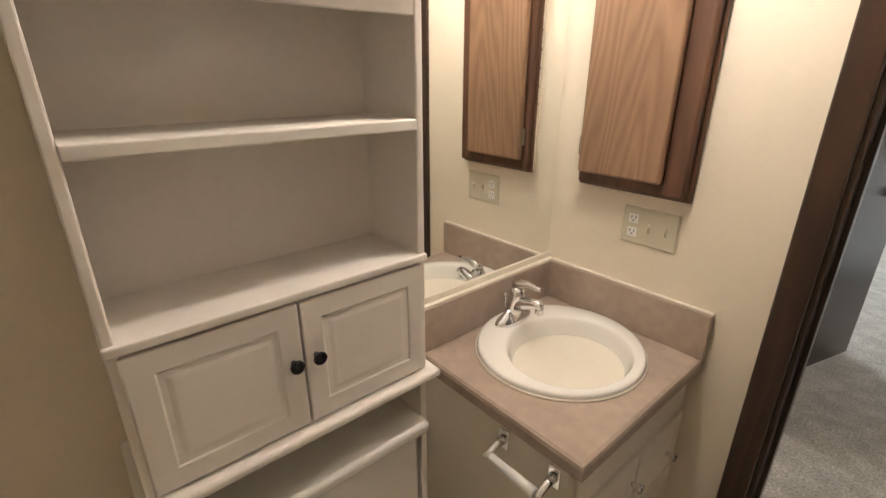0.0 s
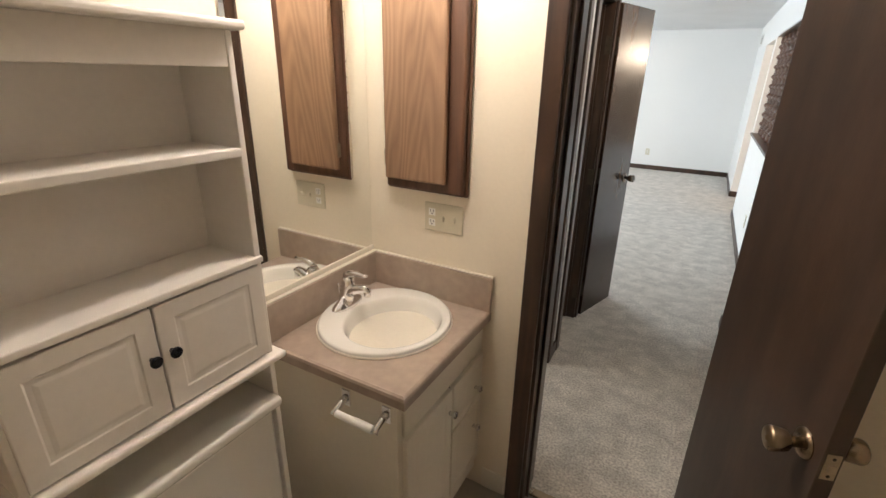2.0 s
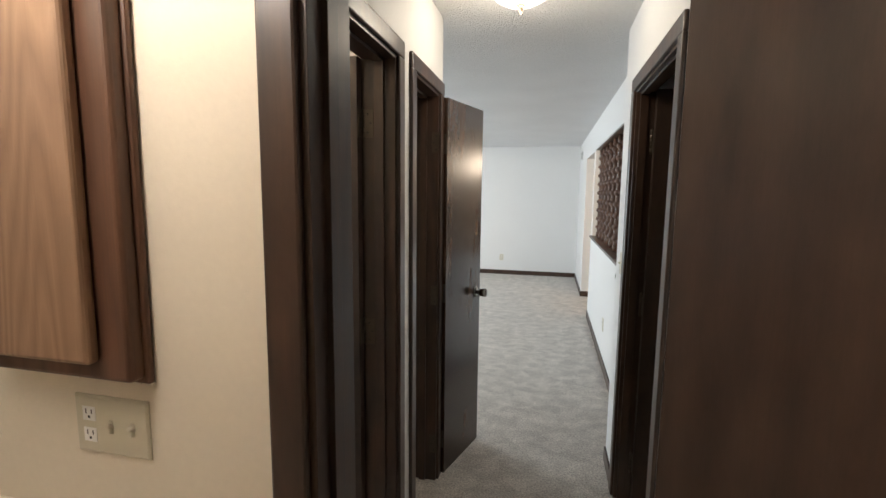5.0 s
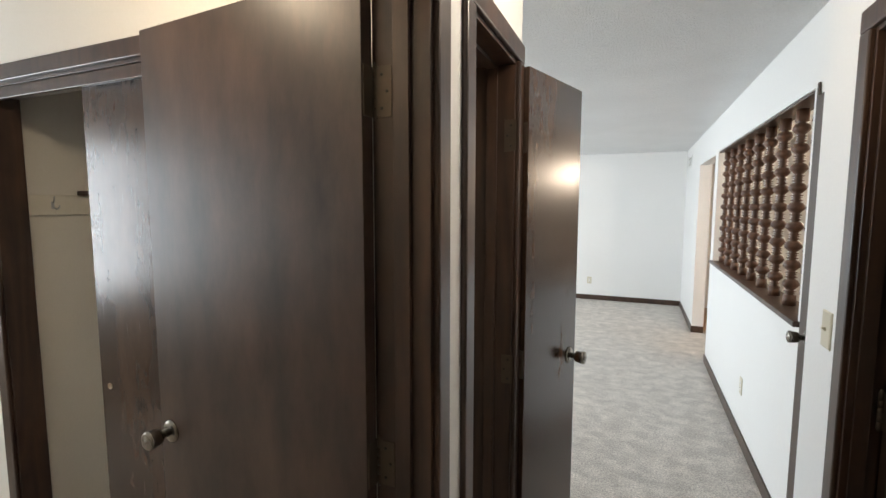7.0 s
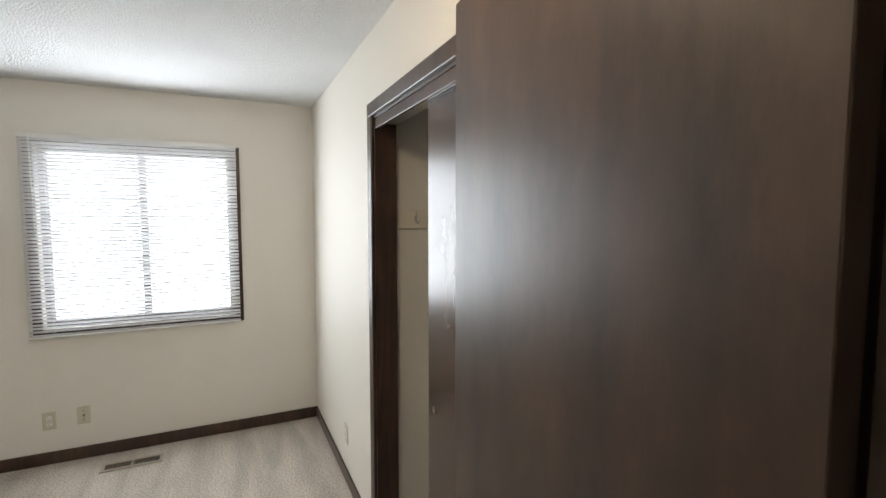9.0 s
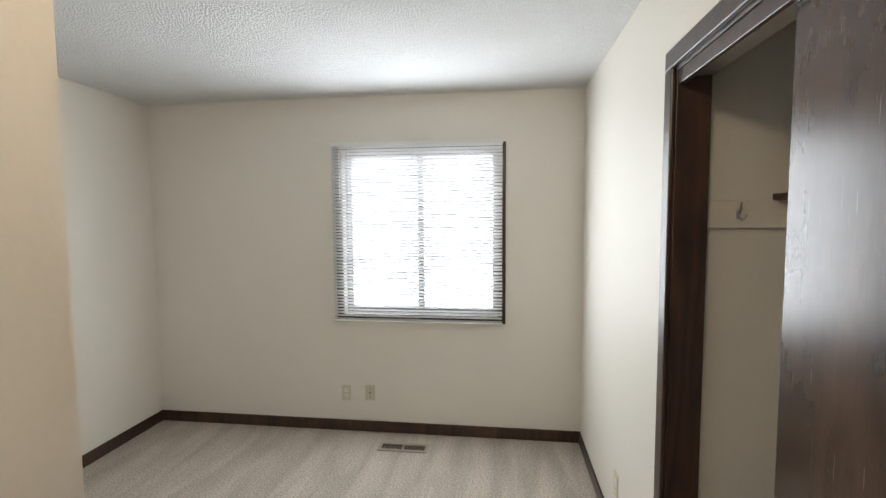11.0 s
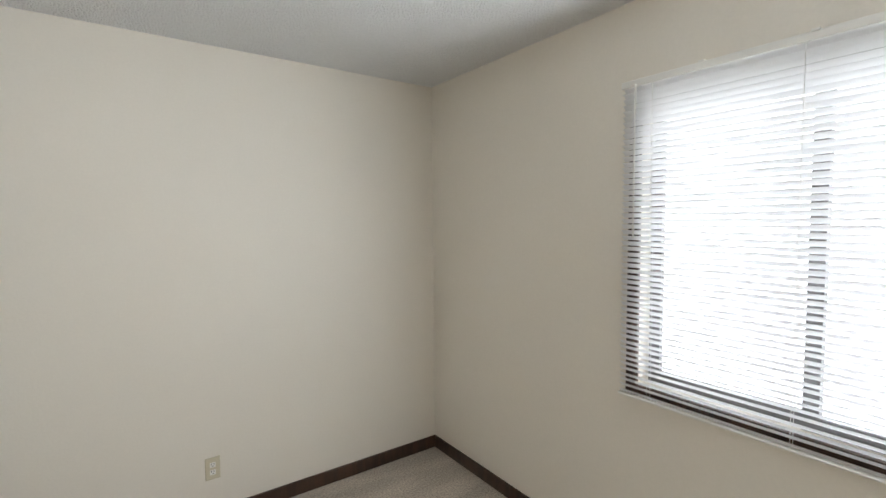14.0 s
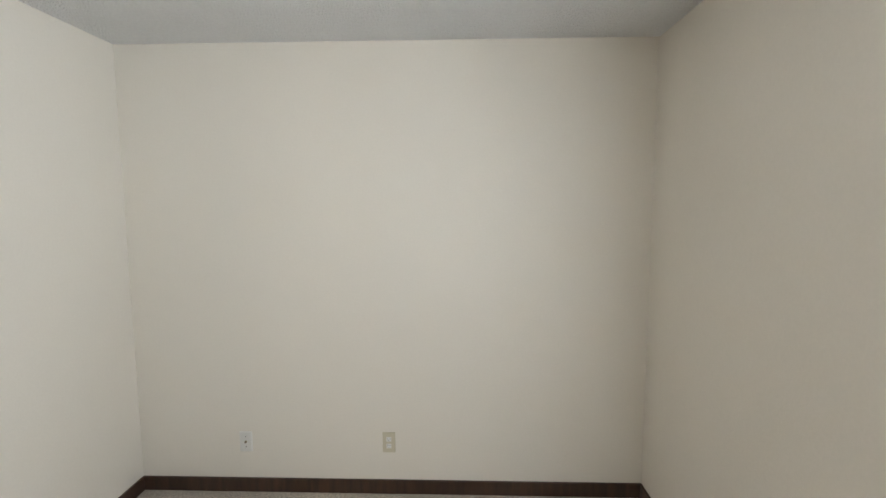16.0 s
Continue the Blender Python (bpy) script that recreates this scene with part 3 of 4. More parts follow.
def countertop():
    root = thing("countertop", (-0.55, 1.18, 0.80), "taupe mottled laminate vanity top with backsplash", "countertop")
    bm = bmesh.new()
    n = 64
    zt, zb = 0.838, 0.800
    x0, x1, y0, y1 = -0.806, -0.283, 0.890, 1.456
    loops = []
    for z, (rx, ry) in ((zt, (SRX - 0.02, SRY - 0.02)), (zb, (SRX - 0.02, SRY - 0.02))):
        loops.append(oval(SX, SY, rx, ry, z, n, bm))
    outer = []
    for z, inset in ((zt, 0.010), (zt - 0.004, 0.003), (zt - 0.012, 0.0), (zb, 0.0)):
        ring = []
        for i in range(n):
            a = 2 * math.pi * i / n
            c, s = math.cos(a), math.sin(a)
            k = min(((x1 - inset - SX) if c > 0 else (SX - x0)) / max(abs(c), 1e-6), ((y1 - SY) if s > 0 else (SY - y0 - inset)) / max(abs(s), 1e-6))
            ring.append(bm.verts.new((SX + c * k, SY + s * k, z)))
        for cx, cy in ((x1 - inset, y0 + inset), (x1 - inset, y1), (x0, y0 + inset), (x0, y1)):
            j = min(range(n), key=lambda i: (ring[i].co.x - cx) ** 2 + (ring[i].co.y - cy) ** 2)
            ring[j].co.x, ring[j].co.y = cx, cy
        outer.append(ring)
    chain = [loops[1], loops[0], *outer, loops[1]]
    for a, b in zip(chain, chain[1:]):
        for i in range(n):
            bm.faces.new((a[i], a[(i + 1) % n], b[(i + 1) % n], b[i]))
    part("top", bm, LAMINATE, root)
    part("backsplash", box(-0.806, 0.892, 0.838, -0.786, 1.456, 0.969, 0.004), LAMINATE, root)
    part("backsplash", box(-0.786, 1.438, 0.838, -0.283, 1.456, 0.969, 0.003), LAMINATE, root)
    part("caulk", box(-0.786, 1.446, 0.9692, -0.283, 1.458, 0.9740, 0.002), CREAM, root, "uneven cream caulk bead")
    part("caulk", box(-0.806, 0.892, 0.9692, -0.790, 1.456, 0.9740, 0.002), CREAM, root)


def sink():
    root = thing("sink", (SX, SY, 0.838), "oval white porcelain drop-in sink", "sink")
    bm = bmesh.new()
    n = 56
    rows = [(0, 1.0, 1.0, 0.839), (0, 1.0, 1.0, 0.849), (0, 0.99, 0.99, 0.853), (0, 0.965, 0.968, 0.855), (0.030, 0.76, 0.80, 0.853), (0.032, 0.735, 0.775, 0.851),
            (0.033, 0.715, 0.755, 0.845), (0.034, 0.695, 0.735, 0.830), (0.032, 0.64, 0.68, 0.792), (0.027, 0.55, 0.585, 0.752), (0.020, 0.42, 0.44, 0.722),
            (0.012, 0.25, 0.26, 0.706), (0.008, 0.11, 0.11, 0.701)]
    rings = [oval(SX + dx, SY, SRX * a, SRY * b, z, n, bm) for dx, a, b, z in rows]
    for a, b in zip(rings, rings[1:]):
        for i in range(n):
            bm.faces.new((a[i], a[(i + 1) % n], b[(i + 1) % n], b[i])).smooth = True
    bm.faces.new(rings[-1])
    part("basin", bm, PORCELAIN, root)
    part("drain", lathe([(0.022, 0.702), (0.022, 0.705), (0.017, 0.706), (0.014, 0.703)], 20, Matrix.Translation((SX + 0.008, SY, 0))), CHROME, root, "chrome drain ring")
    part("caulk", lathe([(1.0, 0.8385), (1.012, 0.8388), (1.01, 0.842), (0.995, 0.844)], 48, Matrix.Translation((SX, SY, 0)) @ Matrix.Diagonal((SRX + 0.003, SRY + 0.003, 1, 1)), caps=False), CREAM, root)


def faucet():
    fx, fy, fz = -0.737, 1.203, 0.853
    root = thing("faucet", (fx, fy, fz), "chrome single-lever faucet on the sink's back rim", "faucet")
    m = Matrix.Translation((fx, fy, fz)) @ Matrix.Diagonal((0.40, 1, 1, 1))
    part("base_plate", lathe([(0.074, 0), (0.075, 0.006), (0.068, 0.014), (0.050, 0.024), (0.034, 0.036), (0.028, 0.042)], 36, m), CHROME, root)
    part("body", tube([(fx - 0.004, fy, fz + 0.010), (fx, fy, fz + 0.040), (fx + 0.007, fy, fz + 0.075), (fx + 0.013, fy, fz + 0.104), (fx + 0.015, fy, fz + 0.114)], [0.028, 0.025, 0.023, 0.023, 0.014], 22), CHROME, root)
    spout = part("spout", tube([(fx + 0.004, fy, fz + 0.050), (fx + 0.040, fy, fz + 0.070), (fx + 0.070, fy, fz + 0.081), (fx + 0.088, fy, fz + 0.084), (fx + 0.099, fy, fz + 0.078)], [0.022, 0.018, 0.0155, 0.0145, 0.012], 18), CHROME, root)
    part("aerator", lathe([(0.0115, 0.0), (0.0125, 0.003), (0.0125, 0.020), (0.011, 0.024)], 18, Matrix.Translation((fx + 0.093, fy, fz + 0.058))), CHROME, spout)
    lever = tube([(fx + 0.004, fy, fz + 0.112), (fx + 0.022, fy, fz + 0.126), (fx + 0.052, fy, fz + 0.133), (fx + 0.080, fy, fz + 0.130), (fx + 0.094, fy, fz + 0.134)], [0.016, 0.014, 0.010, 0.007, 0.006], 14)
    part("lever", lever, CHROME, root)
    rod = part("lift_rod", tube([(fx - 0.030, fy, fz + 0.008), (fx - 0.036, fy, fz + 0.068)], 0.0025, 8), CHROME, root)
    part("rod_knob", lathe([(0.003, -0.006), (0.007, 0), (0.003, 0.007)], 12, Matrix.Translation((fx - 0.036, fy, fz + 0.070))), CHROME, rod)


def vanity():
    xf, y0, y1 = -0.318, 0.905, 1.456
    root = thing("vanity_cabinet", (-0.56, 1.18, 0), "cream painted vanity cabinet with door and two drawers", "cabinet")
    part("body", boxes((-0.806, y0, 0.09, xf, y1, 0.799), (-0.806, y0, 0, xf - 0.06, y1, 0.09)), CREAM, root)
    part("false_front", box(xf, 0.925, 0.675, xf + 0.014, 1.440, 0.785, 0.004), CREAM, root)
    d = panel_door(root, xf, 0.928, 1.200, 0.165, 0.660, CREAM, 0.05, "cabinet_door", 0.018)
    for z0, z1, ang in ((0.475, 0.660, 0), (0.165, 0.462, 0)):
        dr = panel_door(root, xf, 1.212, 1.446, z0, z1, CREAM, 0.032, "drawer", 0.018)
        kz = 0.365 if z0 < 0.3 else 0.545
        part("drawer_knob", lathe([(0.007, 0), (0.006, 0.010), (0.012, 0.016), (0.0145, 0.022), (0.012, 0.028), (0.004, 0.030)], 18, turn_x(xf + 0.018, 1.385, kz)), CHROME, dr, "small silver knob")
    part("door_knob", lathe([(0.007, 0), (0.006, 0.010), (0.012, 0.016), (0.0145, 0.022), (0.012, 0.028), (0.004, 0.030)], 18, turn_x(xf + 0.018, 1.182, 0.575)), CHROME, d, "small silver knob")
    # Dark strip on the cream body paints the shade between door and drawers.
    part("gap_shade_strip", box(xf + 0.0005, 1.2005, 0.165, xf + 0.002, 1.2115, 0.660), DARK, root)


def paper_holder():
    root = thing("toilet_paper_holder", (-0.42, 0.90, 0.75), "chrome toilet paper holder with white roller on the vanity side", "paper holder")
    yf = 0.905
    for x in (-0.495, -0.352):
        p = part("post", tube([(x, yf - 0.004, 0.752), (x, yf - 0.024, 0.748), (x, yf - 0.050, 0.738), (x, yf - 0.060, 0.730)], [0.012, 0.010, 0.009, 0.011], 10), CHROME, root)
        part("mount_plate", box(x - 0.015, yf - 0.005, 0.725, x + 0.015, yf, 0.780, 0.002), CHROME, p)
    part("roller", tube([(-0.487, yf - 0.054, 0.735), (-0.430, yf - 0.054, 0.735), (-0.429, yf - 0.054, 0.735), (-0.36, yf - 0.054, 0.735)], [0.0105, 0.0105, 0.012, 0.012], 18), WHITE, root, "white plastic roller")


def wall_mirror():
    root = thing("wall_mirror", (-0.812, 1.18, 0.985), "frameless wall mirror above the vanity with small clips", "mirror")
    part("mirror_glass", box(-0.8145, 0.893, 0.993, -0.809, 1.452, 1.860), MIRROR, root)
    part("lower_channel", box(-0.8148, 0.893, 0.975, -0.804, 1.456, 0.992, 0.002), CREAM, root, "cream painted strip under the mirror")
    for y, z in ((1.165, 1.86), (0.903, 1.36)):
        part("clip", box(-0.8148, y - 0.009, z - 0.012, -0.805, y + 0.009, z + 0.012, 0.003), WHITE, root, "clear plastic mirror clip")


def medicine_cabinet():
    root = thing("medicine_cabinet", (-0.55, 1.45, 1.25), "wood wall cabinet with oak door and dark frame", "cabinet")
    bm = box(-0.708, 1.420, 1.252, -0.402, 1.4595, 1.992, 0.008, 3)
    part("frame", bm, WALNUT, root)
    part("frame_lip", box(-0.718, 1.446, 1.242, -0.392, 1.4595, 2.002, 0.005), WALNUT, root)
    d = part("door", box(-0.698, 1.396, 1.286, -0.456, 1.4195, 1.974, 0.008, 3), OAK, root, "oak veneer door with bevelled edge")
    for z in (1.36, 1.90):
        h = part("hinge", tube([(-0.6995, 1.411, z - 0.022), (-0.6995, 1.411, z + 0.022)], 0.0045, 10), METAL, d)
        part("hinge_plate", box(-0.7035, 1.404, z - 0.026, -0.6985, 1.418, z + 0.026, 0.001), METAL, h)
    random.seed(5)
    for i in range(14):
        x = -0.70 + i * 0.0225
        z = 1.25 + i * 0.053
        part("caulk", box(-0.7195 - random.uniform(0, 0.002), 1.4515, z, -0.7175, 1.4605, z + random.uniform(0.046, 0.0529), 0.0008), CREAM, root)
        part("caulk", box(x, 1.452, 1.236 + random.uniform(0, 0.004), x + random.uniform(0.008, 0.02), 1.4605, 1.2435, 0.0008), CREAM, root)


def duplex(parent, at, right, up=Vector((0, 0, 1))):
    """Two receptacle faces with slots on a plate; right is the plate's right hand direction, its front is right x up."""
    out = right.cross(up)

    def slab(c, w, h, d0, d1, mat, name, par):
        bm = bmesh.new()
        vs = []
        for d in (d0, d1):
            for sx, sz in ((-1, -1), (1, -1), (1, 1), (-1, 1)):
                vs.append(bm.verts.new(c + right * (sx * w / 2) + up * (sz * h / 2) + out * d))
        for f in ((0, 1, 2, 3), (4, 5, 6, 7), (0, 1, 5, 4), (1, 2, 6, 5), (2, 3, 7, 6), (3, 0, 4, 7)):
            bm.faces.new([vs[i] for i in f])
        return part(name, bm, mat, par)
    for s in (-1, 1):
        c = at + up * (s * 0.0195)
        f = slab(c, 0.027, 0.026, 0.0045, 0.0065, WHITE, "receptacle", parent)
        slab(c - right * 0.006 + up * 0.004, 0.0022, 0.009, 0.006, 0.0068, DARK, "slot", f)
        slab(c + right * 0.006 + up * 0.004, 0.0022, 0.008, 0.006, 0.0068, DARK, "slot", f)
        slab(c - up * 0.006, 0.0045, 0.0045, 0.006, 0.0068, DARK, "slot", f)


def plate(name, label, category, at, right, w=0.070, h=0.115, kind="duplex", mat=IVORY, group=""):
    """A wall plate at a point of the wall; right: the plate's right hand as one faces it."""
    at, right = Vector(at), Vector(right)
    up = Vector((0, 0, 1))
    out = right.cross(up)
    root = thing(name, at, label, category, group)
    bm = bmesh.new()
    rings = []
    for d, k in ((0.0, 0.0), (0.003, 0.0), (0.0055, 0.004)):
        rings.append([bm.verts.new(at + right * (sx * (w / 2 - k)) + up * (sz * (h / 2 - k)) + out * d) for sx, sz in ((-1, -1), (1, -1), (1, 1), (-1, 1))])
    for a, b in zip(rings, rings[1:]):
        for i in range(4):
            bm.faces.new((a[i], a[(i + 1) % 4], b[(i + 1) % 4], b[i]))
    bm.faces.new(rings[-1])
    bm.faces.new(rings[0][::-1])
    p = part("cover_plate", bm, mat, root)
    if kind == "duplex":
        duplex(root, at, right)
    if kind == "jack":
        part("jack", lathe([(0.007, 0.004), (0.007, 0.010), (0.004, 0.012), (0.003, 0.018)], 12, Matrix.Translation(at) @ out.to_track_quat("Z", "Y").to_matrix().to_4x4()), BRASS, root)
        for s in (-1, 1):
            part("screw", lathe([(0.003, 0.005), (0.003, 0.0066)], 8, Matrix.Translation(at + up * s * 0.03) @ out.to_track_quat("Z", "Y").to_matrix().to_4x4()), NICKEL, root)
    if kind == "triple":
        duplex(root, at - right * 0.046, right)
        for o in (0.0, 0.046):
            q = at + right * o
            part("toggle", tube([q + out * 0.004, q + out * 0.014 + up * 0.006], [0.0055, 0.0035], 8), mat, root)
            part("toggle_slot", tube([q + out * 0.0045 - up * 0.012, q + out * 0.0045 + up * 0.012], 0.0045, 6), DARK if o < 0 else mat, root)
    if kind == "switch":
        part("toggle", tube([at + out * 0.004, at + out * 0.016 + up * 0.006], [0.006, 0.004], 8), mat, root)
    return root


def vanity_light():
    y0, y1 = 0.86, 1.275
    root = thing("vanity_light", (-0.80, 1.07, 1.99), "lit horizontal vanity light bar over the mirror", "wall lamp")
    part("back_plate", box(-0.8148, y0, 1.985, -0.800, y1, 2.12, 0.004), WHITE, root)
    part("diffuser", box(-0.800, y0 + 0.01, 1.994, -0.752, y1 - 0.01, 2.108, 0.015, 4), TUBE, root, "glowing frosted diffuser")
    part("lower_rail", box(-0.756, y0, 1.980, -0.744, y1, 1.992, 0.003), WHITE, root)


over_toilet_shelf()
toilet()
countertop()
sink()
faucet()
vanity()
paper_holder()
wall_mirror()
medicine_cabinet()
plate("outlet_switch_plate", "ivory three-gang plate with outlet and two switches", "switch plate", (-0.489, 1.4598, 1.152), (1, 0, 0), 0.156, 0.106, "triple")
vanity_light()


# ---- hall and living room things ----
def ceiling_lamp(x, y):
    root = thing("ceiling_lamp", (x, y, H), "lit white glass dome ceiling lamp with dark finial", "ceiling lamp")
    part("canopy", lathe([(0.05, H - 0.001), (0.062, H - 0.006), (0.06, H - 0.02), (0.03, H - 0.028)], 28, Matrix.Translation((x, y, 0))), METAL, root)
    d = part("dome", lathe([(0.122, 2.400), (0.120, 2.388), (0.104, 2.366), (0.075, 2.350), (0.035, 2.340), (0.008, 2.338)], 36, Matrix.Translation((x, y, 0))), DOME, root, "glowing frosted glass bowl")
    d.visible_shadow = False
    part("finial", lathe([(0.016, 2.339), (0.020, 2.334), (0.012, 2.328), (0.006, 2.322), (0.010, 2.316), (0.006, 2.308), (0.002, 2.302)], 16, Matrix.Translation((x, y, 0))), METAL, root, "dark metal finial")


def spindle_screen():
    y0, y1, z0, z1 = SCREEN
    sill = solid("screen_sill", box(0.742, y0 - 0.03, z0 - 0.004, 0.915, y1 + 0.03, z0 + 0.022, 0.005), BROWN, "dark stained wooden sill under the screen", "sill", kind="structure")
    n, zs, ze = 9, z0 + 0.03, z1 - 0.012
    solid("screen_head", box(0.775, y0 + 0.003, z1 - 0.014, 0.898, y1 - 0.003, z1 - 0.002, 0.003), BROWN, "dark stained strip over the screen", "trim", kind="structure")
    prof = [(0.030, 0.0), (0.030, 0.055)]
    beads = 9
    step = (ze - zs - 0.11) / beads
    for i in range(beads):
        b = 0.055 + i * step
        prof += [(0.014, b + 0.003), (0.028, b + 0.008), (0.014, b + 0.013), (0.031, b + 0.019), (0.015, b + 0.025), (0.030, b + 0.040), (0.041, b + step * 0.52), (0.039, b + step * 0.66), (0.030, b + step * 0.80), (0.015, b + step - 0.013), (0.030, b + step - 0.006)]
    prof += [(0.030, ze - zs - 0.055), (0.030, ze - zs)]
    bm = lathe(prof, 14)
    first = None
    for i in range(n):
        y = y0 + 0.10 + (y1 - y0 - 0.20) * i / (n - 1)
        if first is None:
            first = part("turned_spindle", bm, WALNUT)
            tagged(first, "dark stained turned beaded wooden spindle in the wall opening", "spindle", "spindles of the screen")
            first.matrix_world = Matrix.Translation((0.835, y, zs - 0.008))
        else:
            copy_thing(first, Matrix.Translation((0.835, y, zs - 0.008)))


def wall_vent():
    root = thing("wall_vent", (0.77, 9.2, 2.15), "white slatted return air vent high on the wall", "vent")
    part("frame", boxes((0.760, 9.0, 2.14, 0.7695, 9.40, 2.16), (0.760, 9.0, 2.28, 0.7695, 9.40, 2.30), (0.760, 9.0, 2.16, 0.7695, 9.02, 2.28), (0.760, 9.38, 2.16, 0.7695, 9.40, 2.28)), WHITE, root)
    for i in range(8):
        part("slat", box(0.763, 9.02, 2.165 + i * 0.0145, 0.7695, 9.38, 2.171 + i * 0.0145), METAL if i % 2 else WHITE, root)


def chime():
    root = thing("door_chime", (0.60, 1.99, 2.0), "white plastic door chime box on the hall wall", "door chime")
    part("cover", box(0.575, 1.93, 1.985, 0.6248, 2.10, 2.10, 0.006), WHITE, root)
    for i in range(4):
        part("grille_bar", box(0.5735, 1.95, 2.00 + i * 0.022, 0.5755, 2.08, 2.008 + i * 0.022), IVORY, root)
    t = thing("thermostat", (0.61, 2.03, 1.30), "small white thermostat on the hall wall", "thermostat")
    part("case", box(0.602, 1.975, 1.285, 0.6248, 2.085, 1.375, 0.006), WHITE, t)
    part("display", box(0.6005, 2.03, 1.32, 0.6025, 2.07, 1.352, 0.0008), DARK, t, "dark display window")


ceiling_lamp(0.098, 2.87)
ceiling_lamp(-1.0, 2.08)
spindle_screen()
wall_vent()
chime()
plate("light_switch", "ivory light switch by the hall doorway", "switch plate", (0.6248, 3.375, 1.205), (0, -1, 0), kind="switch")
plate("outlet", "ivory outlet low on the half wall", "outlet", (0.7698, 5.2, 0.37), (0, -1, 0), group="wall outlets")
plate("outlet", "ivory outlet low on the far wall", "outlet", (-0.62, 9.7298, 0.33), (1, 0, 0), group="wall outlets")
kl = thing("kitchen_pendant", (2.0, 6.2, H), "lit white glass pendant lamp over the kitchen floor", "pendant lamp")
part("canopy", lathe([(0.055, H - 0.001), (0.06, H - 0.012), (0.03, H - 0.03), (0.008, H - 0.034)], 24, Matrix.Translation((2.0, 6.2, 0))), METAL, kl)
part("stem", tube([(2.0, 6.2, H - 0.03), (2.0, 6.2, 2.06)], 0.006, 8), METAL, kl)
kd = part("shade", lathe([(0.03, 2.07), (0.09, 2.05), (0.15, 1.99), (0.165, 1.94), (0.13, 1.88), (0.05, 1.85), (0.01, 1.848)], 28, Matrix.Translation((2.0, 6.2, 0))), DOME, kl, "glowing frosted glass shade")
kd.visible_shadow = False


# ---- bedroom things ----
BRONZE = material("bronze_sash", (0.17, 0.165, 0.165), 0.5, 0.0, 0, 30, 0.08)


def window():
    y0, y1, z0, z1 = WIN
    root = thing("window_1", (-4.0, (y0 + y1) / 2, z0), "two-part sliding bedroom window with dark casing", "window", kind="structure")
    for r in ((y0 - 0.045, z0 - 0.045, y0 + 0.004, z1 + 0.03), (y1 - 0.004, z0 - 0.045, y1 + 0.045, z1 + 0.03)):
        part("casing", box(-3.94, r[0], r[1], -3.924, r[2], r[3], 0.003), BROWN, root)
    part("casing", box(-3.94, y0 + 0.004, z1 - 0.004, -3.924, y1 - 0.004, z1 + 0.03, 0.003), BROWN, root)
    part("casing", box(-3.94, y0 + 0.004, z0 - 0.045, -3.924, y1 - 0.004, z0 + 0.004, 0.003), BROWN, root)
    ym = (y0 + y1) / 2
    for a, b, x in ((y0, ym + 0.02, -4.05), (ym - 0.02, y1, -4.02)):
        s = part("sash", boxes((x, a, z0, x + 0.028, a + 0.045, z1), (x, b - 0.045, z0, x + 0.028, b, z1), (x, a + 0.045, z0, x + 0.028, b - 0.045, z0 + 0.05), (x, a + 0.045, z1 - 0.05, x + 0.028, b - 0.045, z1)), BRONZE, root)
        g = part("pane", box(x + 0.011, a + 0.044, z0 + 0.049, x + 0.015, b - 0.044, z1 - 0.049), GLASS, s)
        g.visible_shadow = False


def blind():
    y0, y1, z0, z1 = 0.893, 2.106, 0.842, 2.104
    xb = -3.905
    root = thing("mini_blind", (xb, (y0 + y1) / 2, z1), "white aluminium mini blind with slats half open", "blind")
    part("headrail", box(xb - 0.016, y0, z1 - 0.026, xb + 0.016, y1, z1, 0.002), WHITE, root)
    part("bottom_rail", box(xb - 0.012, y0, z0 - 0.012, xb + 0.012, y1, z0 - 0.002, 0.004), WHITE, root)
    n = 55
    me = None
    for i in range(n):
        z = z0 + 0.008 + (z1 - 0.040 - z0) * i / (n - 1)
        if me is None:
            bm = bmesh.new()
            rows = []
            for k in range(5):
                u = (k / 4 - 0.5) * 0.0255
                h = 0.0022 * (1 - (k / 2 - 1) ** 2)
                c, s = math.cos(radians(SLAT_TILT)), math.sin(radians(SLAT_TILT))
                rows.append([bm.verts.new((u * c - h * s, yy, u * s + h * c)) for yy in (y0 + 0.004, y1 - 0.004)])
            for a, b in zip(rows, rows[1:]):
                bm.faces.new((a[0], a[1], b[1], b[0])).smooth = True
            ob = part("slat", bm, SLAT, root, local=True)
            me = ob.data
        else:
            ob = new("slat", me)
            ob.parent = root
        ob.location = Vector((random.uniform(-0.0006, 0.0006), 0, z)) - Vector((0, (y0 + y1) / 2, z1))
        ob.location.y = -(y0 + y1) / 2
        ob.rotation_euler = (random.uniform(-0.0012, 0.0012), random.uniform(-0.012, 0.012), 0)
    for y in (y0 + 0.13, (y0 + y1) / 2, y1 - 0.13):
        for dx in (-0.0125, 0.0125):
            part("ladder_cord", tube([(xb + dx, y, z0 - 0.003), (xb + dx, y, z1 - 0.02)], 0.0009, 5), WHITE, root)
    part("tilt_wand", tube([(xb + 0.022, y0 + 0.066, z1 - 0.02), (xb + 0.024, y0 + 0.066, z1 - 0.3), (xb + 0.022, y0 + 0.066, z1 - 0.62)], 0.0038, 8), WHITE, root, "clear plastic tilt wand")
    for y in (y0 + 0.30, y0 + 0.62, y1 - 0.18):
        part("bracket", box(xb - 0.017, y, z1 - 0.003, xb + 0.020, y + 0.02, z1 + 0.005, 0.001), WHITE, root)


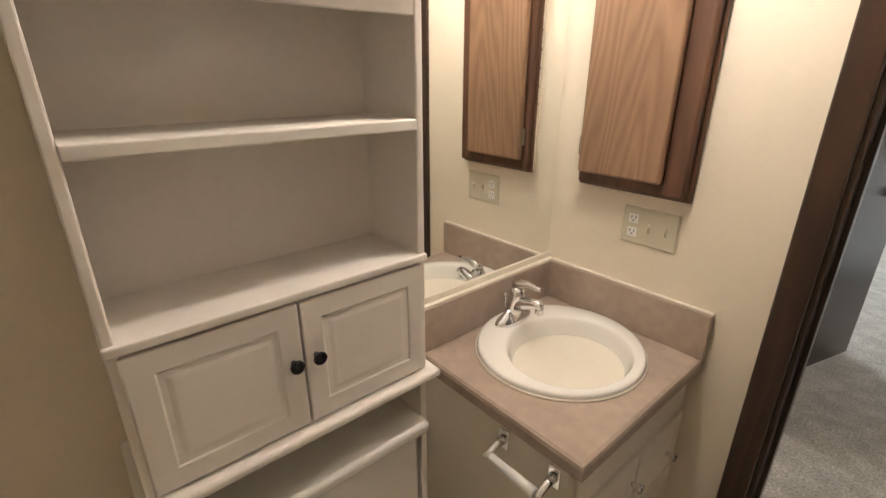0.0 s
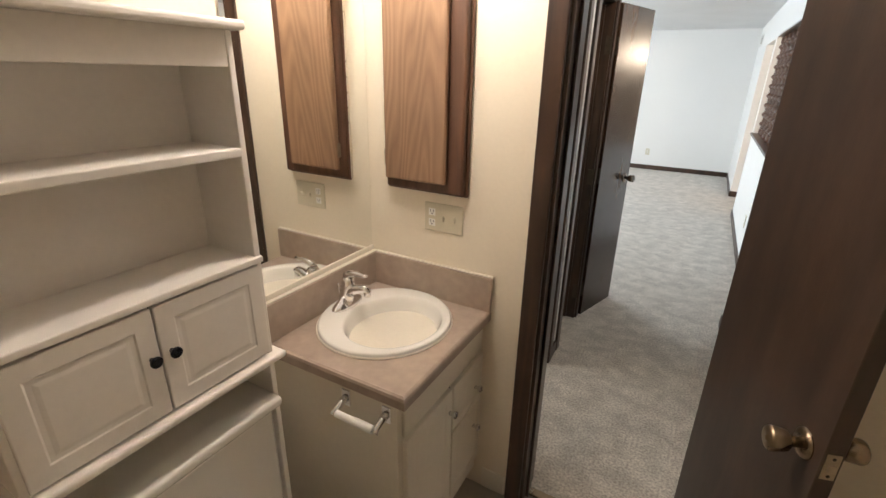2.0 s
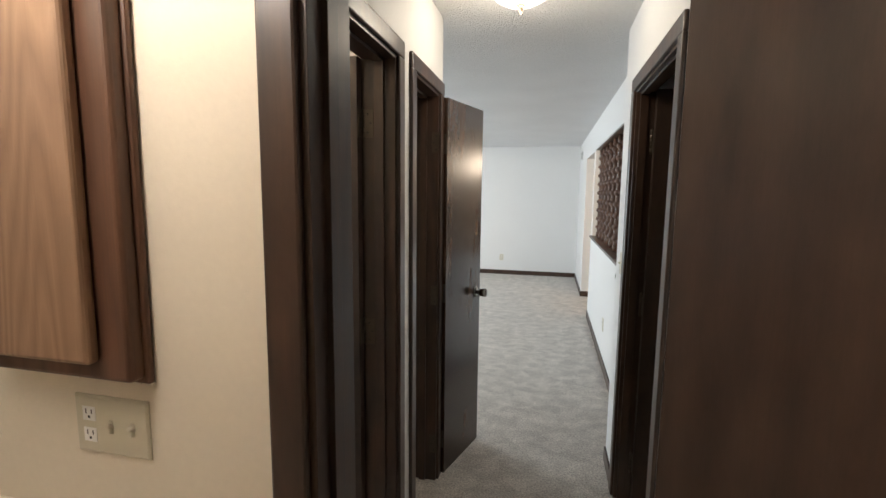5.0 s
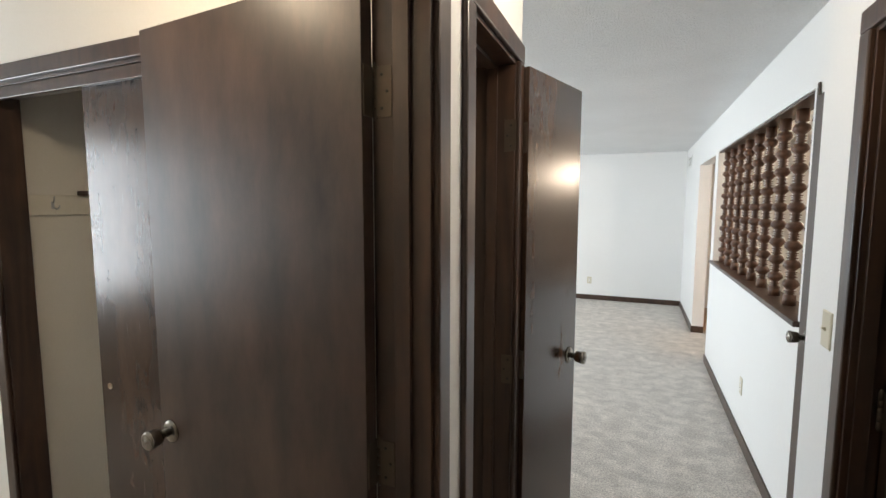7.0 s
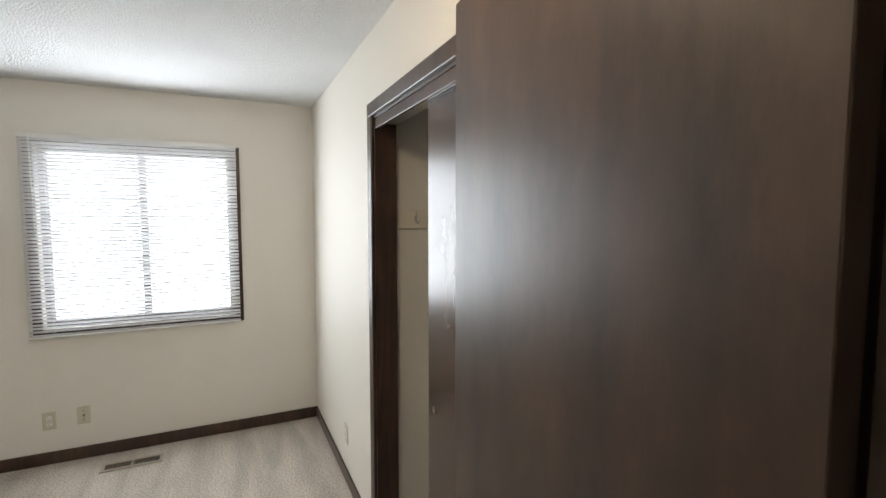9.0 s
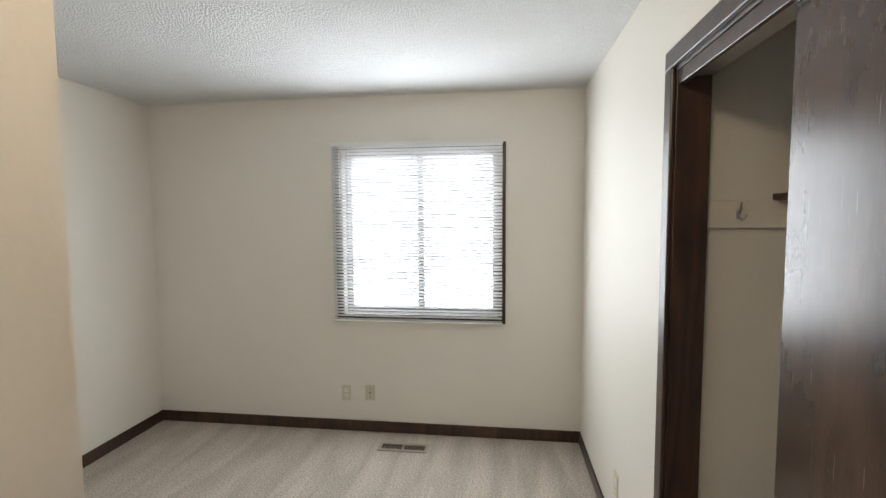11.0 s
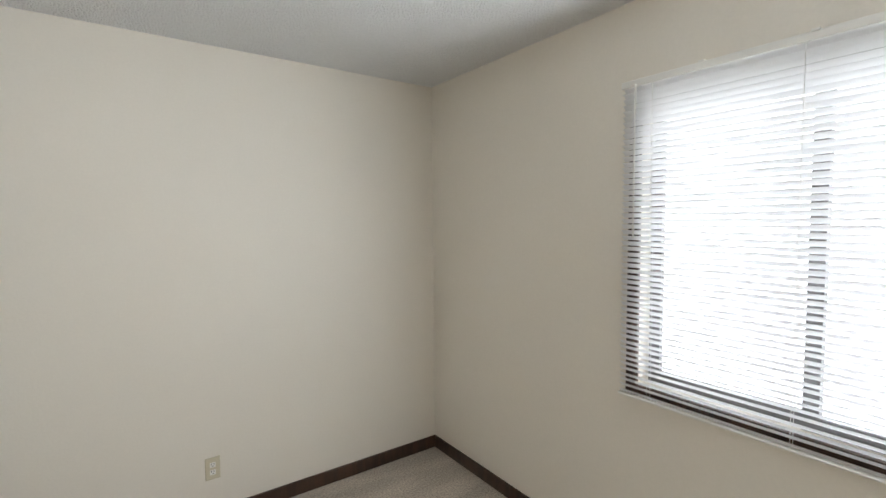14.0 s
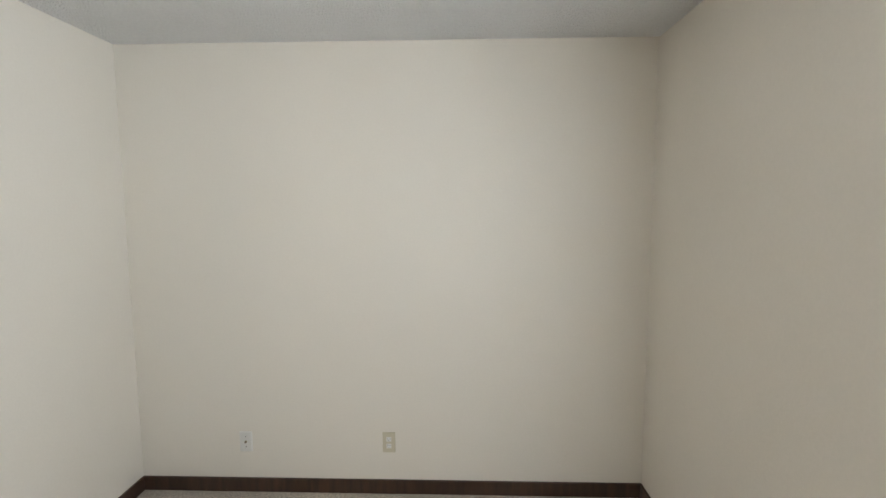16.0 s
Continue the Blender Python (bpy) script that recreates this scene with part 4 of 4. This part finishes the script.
def floor_vent():
    x0, x1, y0, y1 = -3.775, -3.665, 1.262, 1.602
    root = thing("floor_register", (-3.72, 1.43, 0), "brown metal floor register in the carpet", "floor vent")
    part("frame", boxes((x0, y0, 0.001, x0 + 0.022, y1, 0.008), (x1 - 0.022, y0, 0.001, x1, y1, 0.008), (x0 + 0.022, y0, 0.001, x1 - 0.022, y0 + 0.02, 0.008), (x0 + 0.022, y1 - 0.02, 0.001, x1 - 0.022, y1, 0.008), (x0 + 0.022, 1.425, 0.001, x1 - 0.022, 1.439, 0.008)), material("tan_register", (0.36, 0.31, 0.25), 0.45), root)
    # No real opening: a flat dark sheet paints the duct's shade under the slats.
    part("well_shade", box(x0 + 0.02, y0 + 0.02, 0.0005, x1 - 0.02, y1 - 0.02, 0.002), DARK, root)
    for i in range(26):
        y = y0 + 0.024 + i * 0.0114
        part("slat", box(x0 + 0.022, y, 0.002, x1 - 0.022, y + 0.003, 0.007), METAL, root)


def closet_doors():
    for x0, x1, yy in ((-1.752, -0.97, 2.672), (-1.70, -0.97, 2.708)):
        root = thing("sliding_closet_door", ((x0 + x1) / 2, yy, 0), "dark stained sliding closet door with a finger pull", "door", "sliding closet doors")
        part("door_slab", box(x0, yy, 0.015, x1, yy + 0.028, 2.005, 0.002), GLOSSWOOD, root)
        part("finger_pull", lathe([(0.012, 0), (0.012, 0.0025), (0.009, 0.003), (0.008, 0.001)], 16, Matrix.Translation((x0 + 0.05, yy, 0.92)) @ Matrix.Rotation(radians(90), 4, "X")), BRASS, root)
    solid("closet_track", boxes((-2.29, 2.662, 2.015, -0.97, 2.745, 2.034), (-2.29, 2.664, 1.995, -0.97, 2.668, 2.015)), ALU, "aluminium sliding door track", "track", kind="structure")
    solid("closet_fascia", box(-2.292, 2.647, 1.992, -0.968, 2.661, 2.036, 0.003), BROWN, "dark stained closet head board", "trim", kind="structure")


def closet_inside():
    solid("closet_cleat", box(-2.37, 2.746, 1.54, -2.352, 3.35, 1.63, 0.002), CREAM, "cream painted hook board on the closet wall", "board", kind="structure")
    h = thing("coat_hook", (-2.35, 2.865, 1.58), "small dull metal double coat hook on the board", "hook")
    part("base", box(-2.352, 2.859, 1.568, -2.3495, 2.871, 1.600, 0.001), ALU, h)
    part("prong", tube([(-2.350, 2.865, 1.595), (-2.335, 2.862, 1.600), (-2.322, 2.858, 1.618), (-2.318, 2.857, 1.624)], 0.0024, 8), ALU, h)
    part("prong", tube([(-2.350, 2.865, 1.576), (-2.328, 2.868, 1.566), (-2.318, 2.872, 1.574), (-2.315, 2.874, 1.584)], 0.0024, 8), ALU, h)
    s = thing("closet_shelf", (-1.6, 3.15, 1.64), "closet shelf with dark front edge and a hanging rod", "shelf")
    part("board", box(-2.369, 2.995, 1.631, -0.925, 3.349, 1.649, 0.002), CREAM, s)
    part("front_edge", box(-2.369, 2.975, 1.629, -0.925, 2.995, 1.651, 0.002), BROWN, s)
    part("rod", tube([(-2.351, 3.05, 1.585), (-0.925, 3.05, 1.585)], 0.016, 12), BROWN, s)


SLAT_TILT = 44
window()
blind()
floor_vent()
closet_doors()
closet_inside()
plate("outlet", "ivory outlet under the bedroom window", "outlet", (-3.9398, 0.960, 0.285), (0, 1, 0), group="wall outlets")
plate("cable_plate", "ivory cable jack plate under the bedroom window", "wall plate", (-3.9398, 1.140, 0.292), (0, 1, 0), kind="jack")
plate("outlet", "ivory outlet beside the closet", "outlet", (-2.93, 2.6448, 0.30), (1, 0, 0), group="wall outlets")
plate("outlet", "ivory outlet on the bare bedroom wall", "outlet", (-2.555, -0.5448, 0.297), (-1, 0, 0), group="wall outlets")
plate("cable_plate", "white cable jack plate on the bare bedroom wall", "wall plate", (-1.755, -0.5448, 0.292), (-1, 0, 0), kind="jack", mat=WHITE)
solid("backdrop", boxes((-9.0, -8, -0.6, -8.9, 14, 9)), glowing("bright_overcast", (0.95, 0.98, 1.0), 1.4), "bright hazy daylight outside", "backdrop", kind="structure")
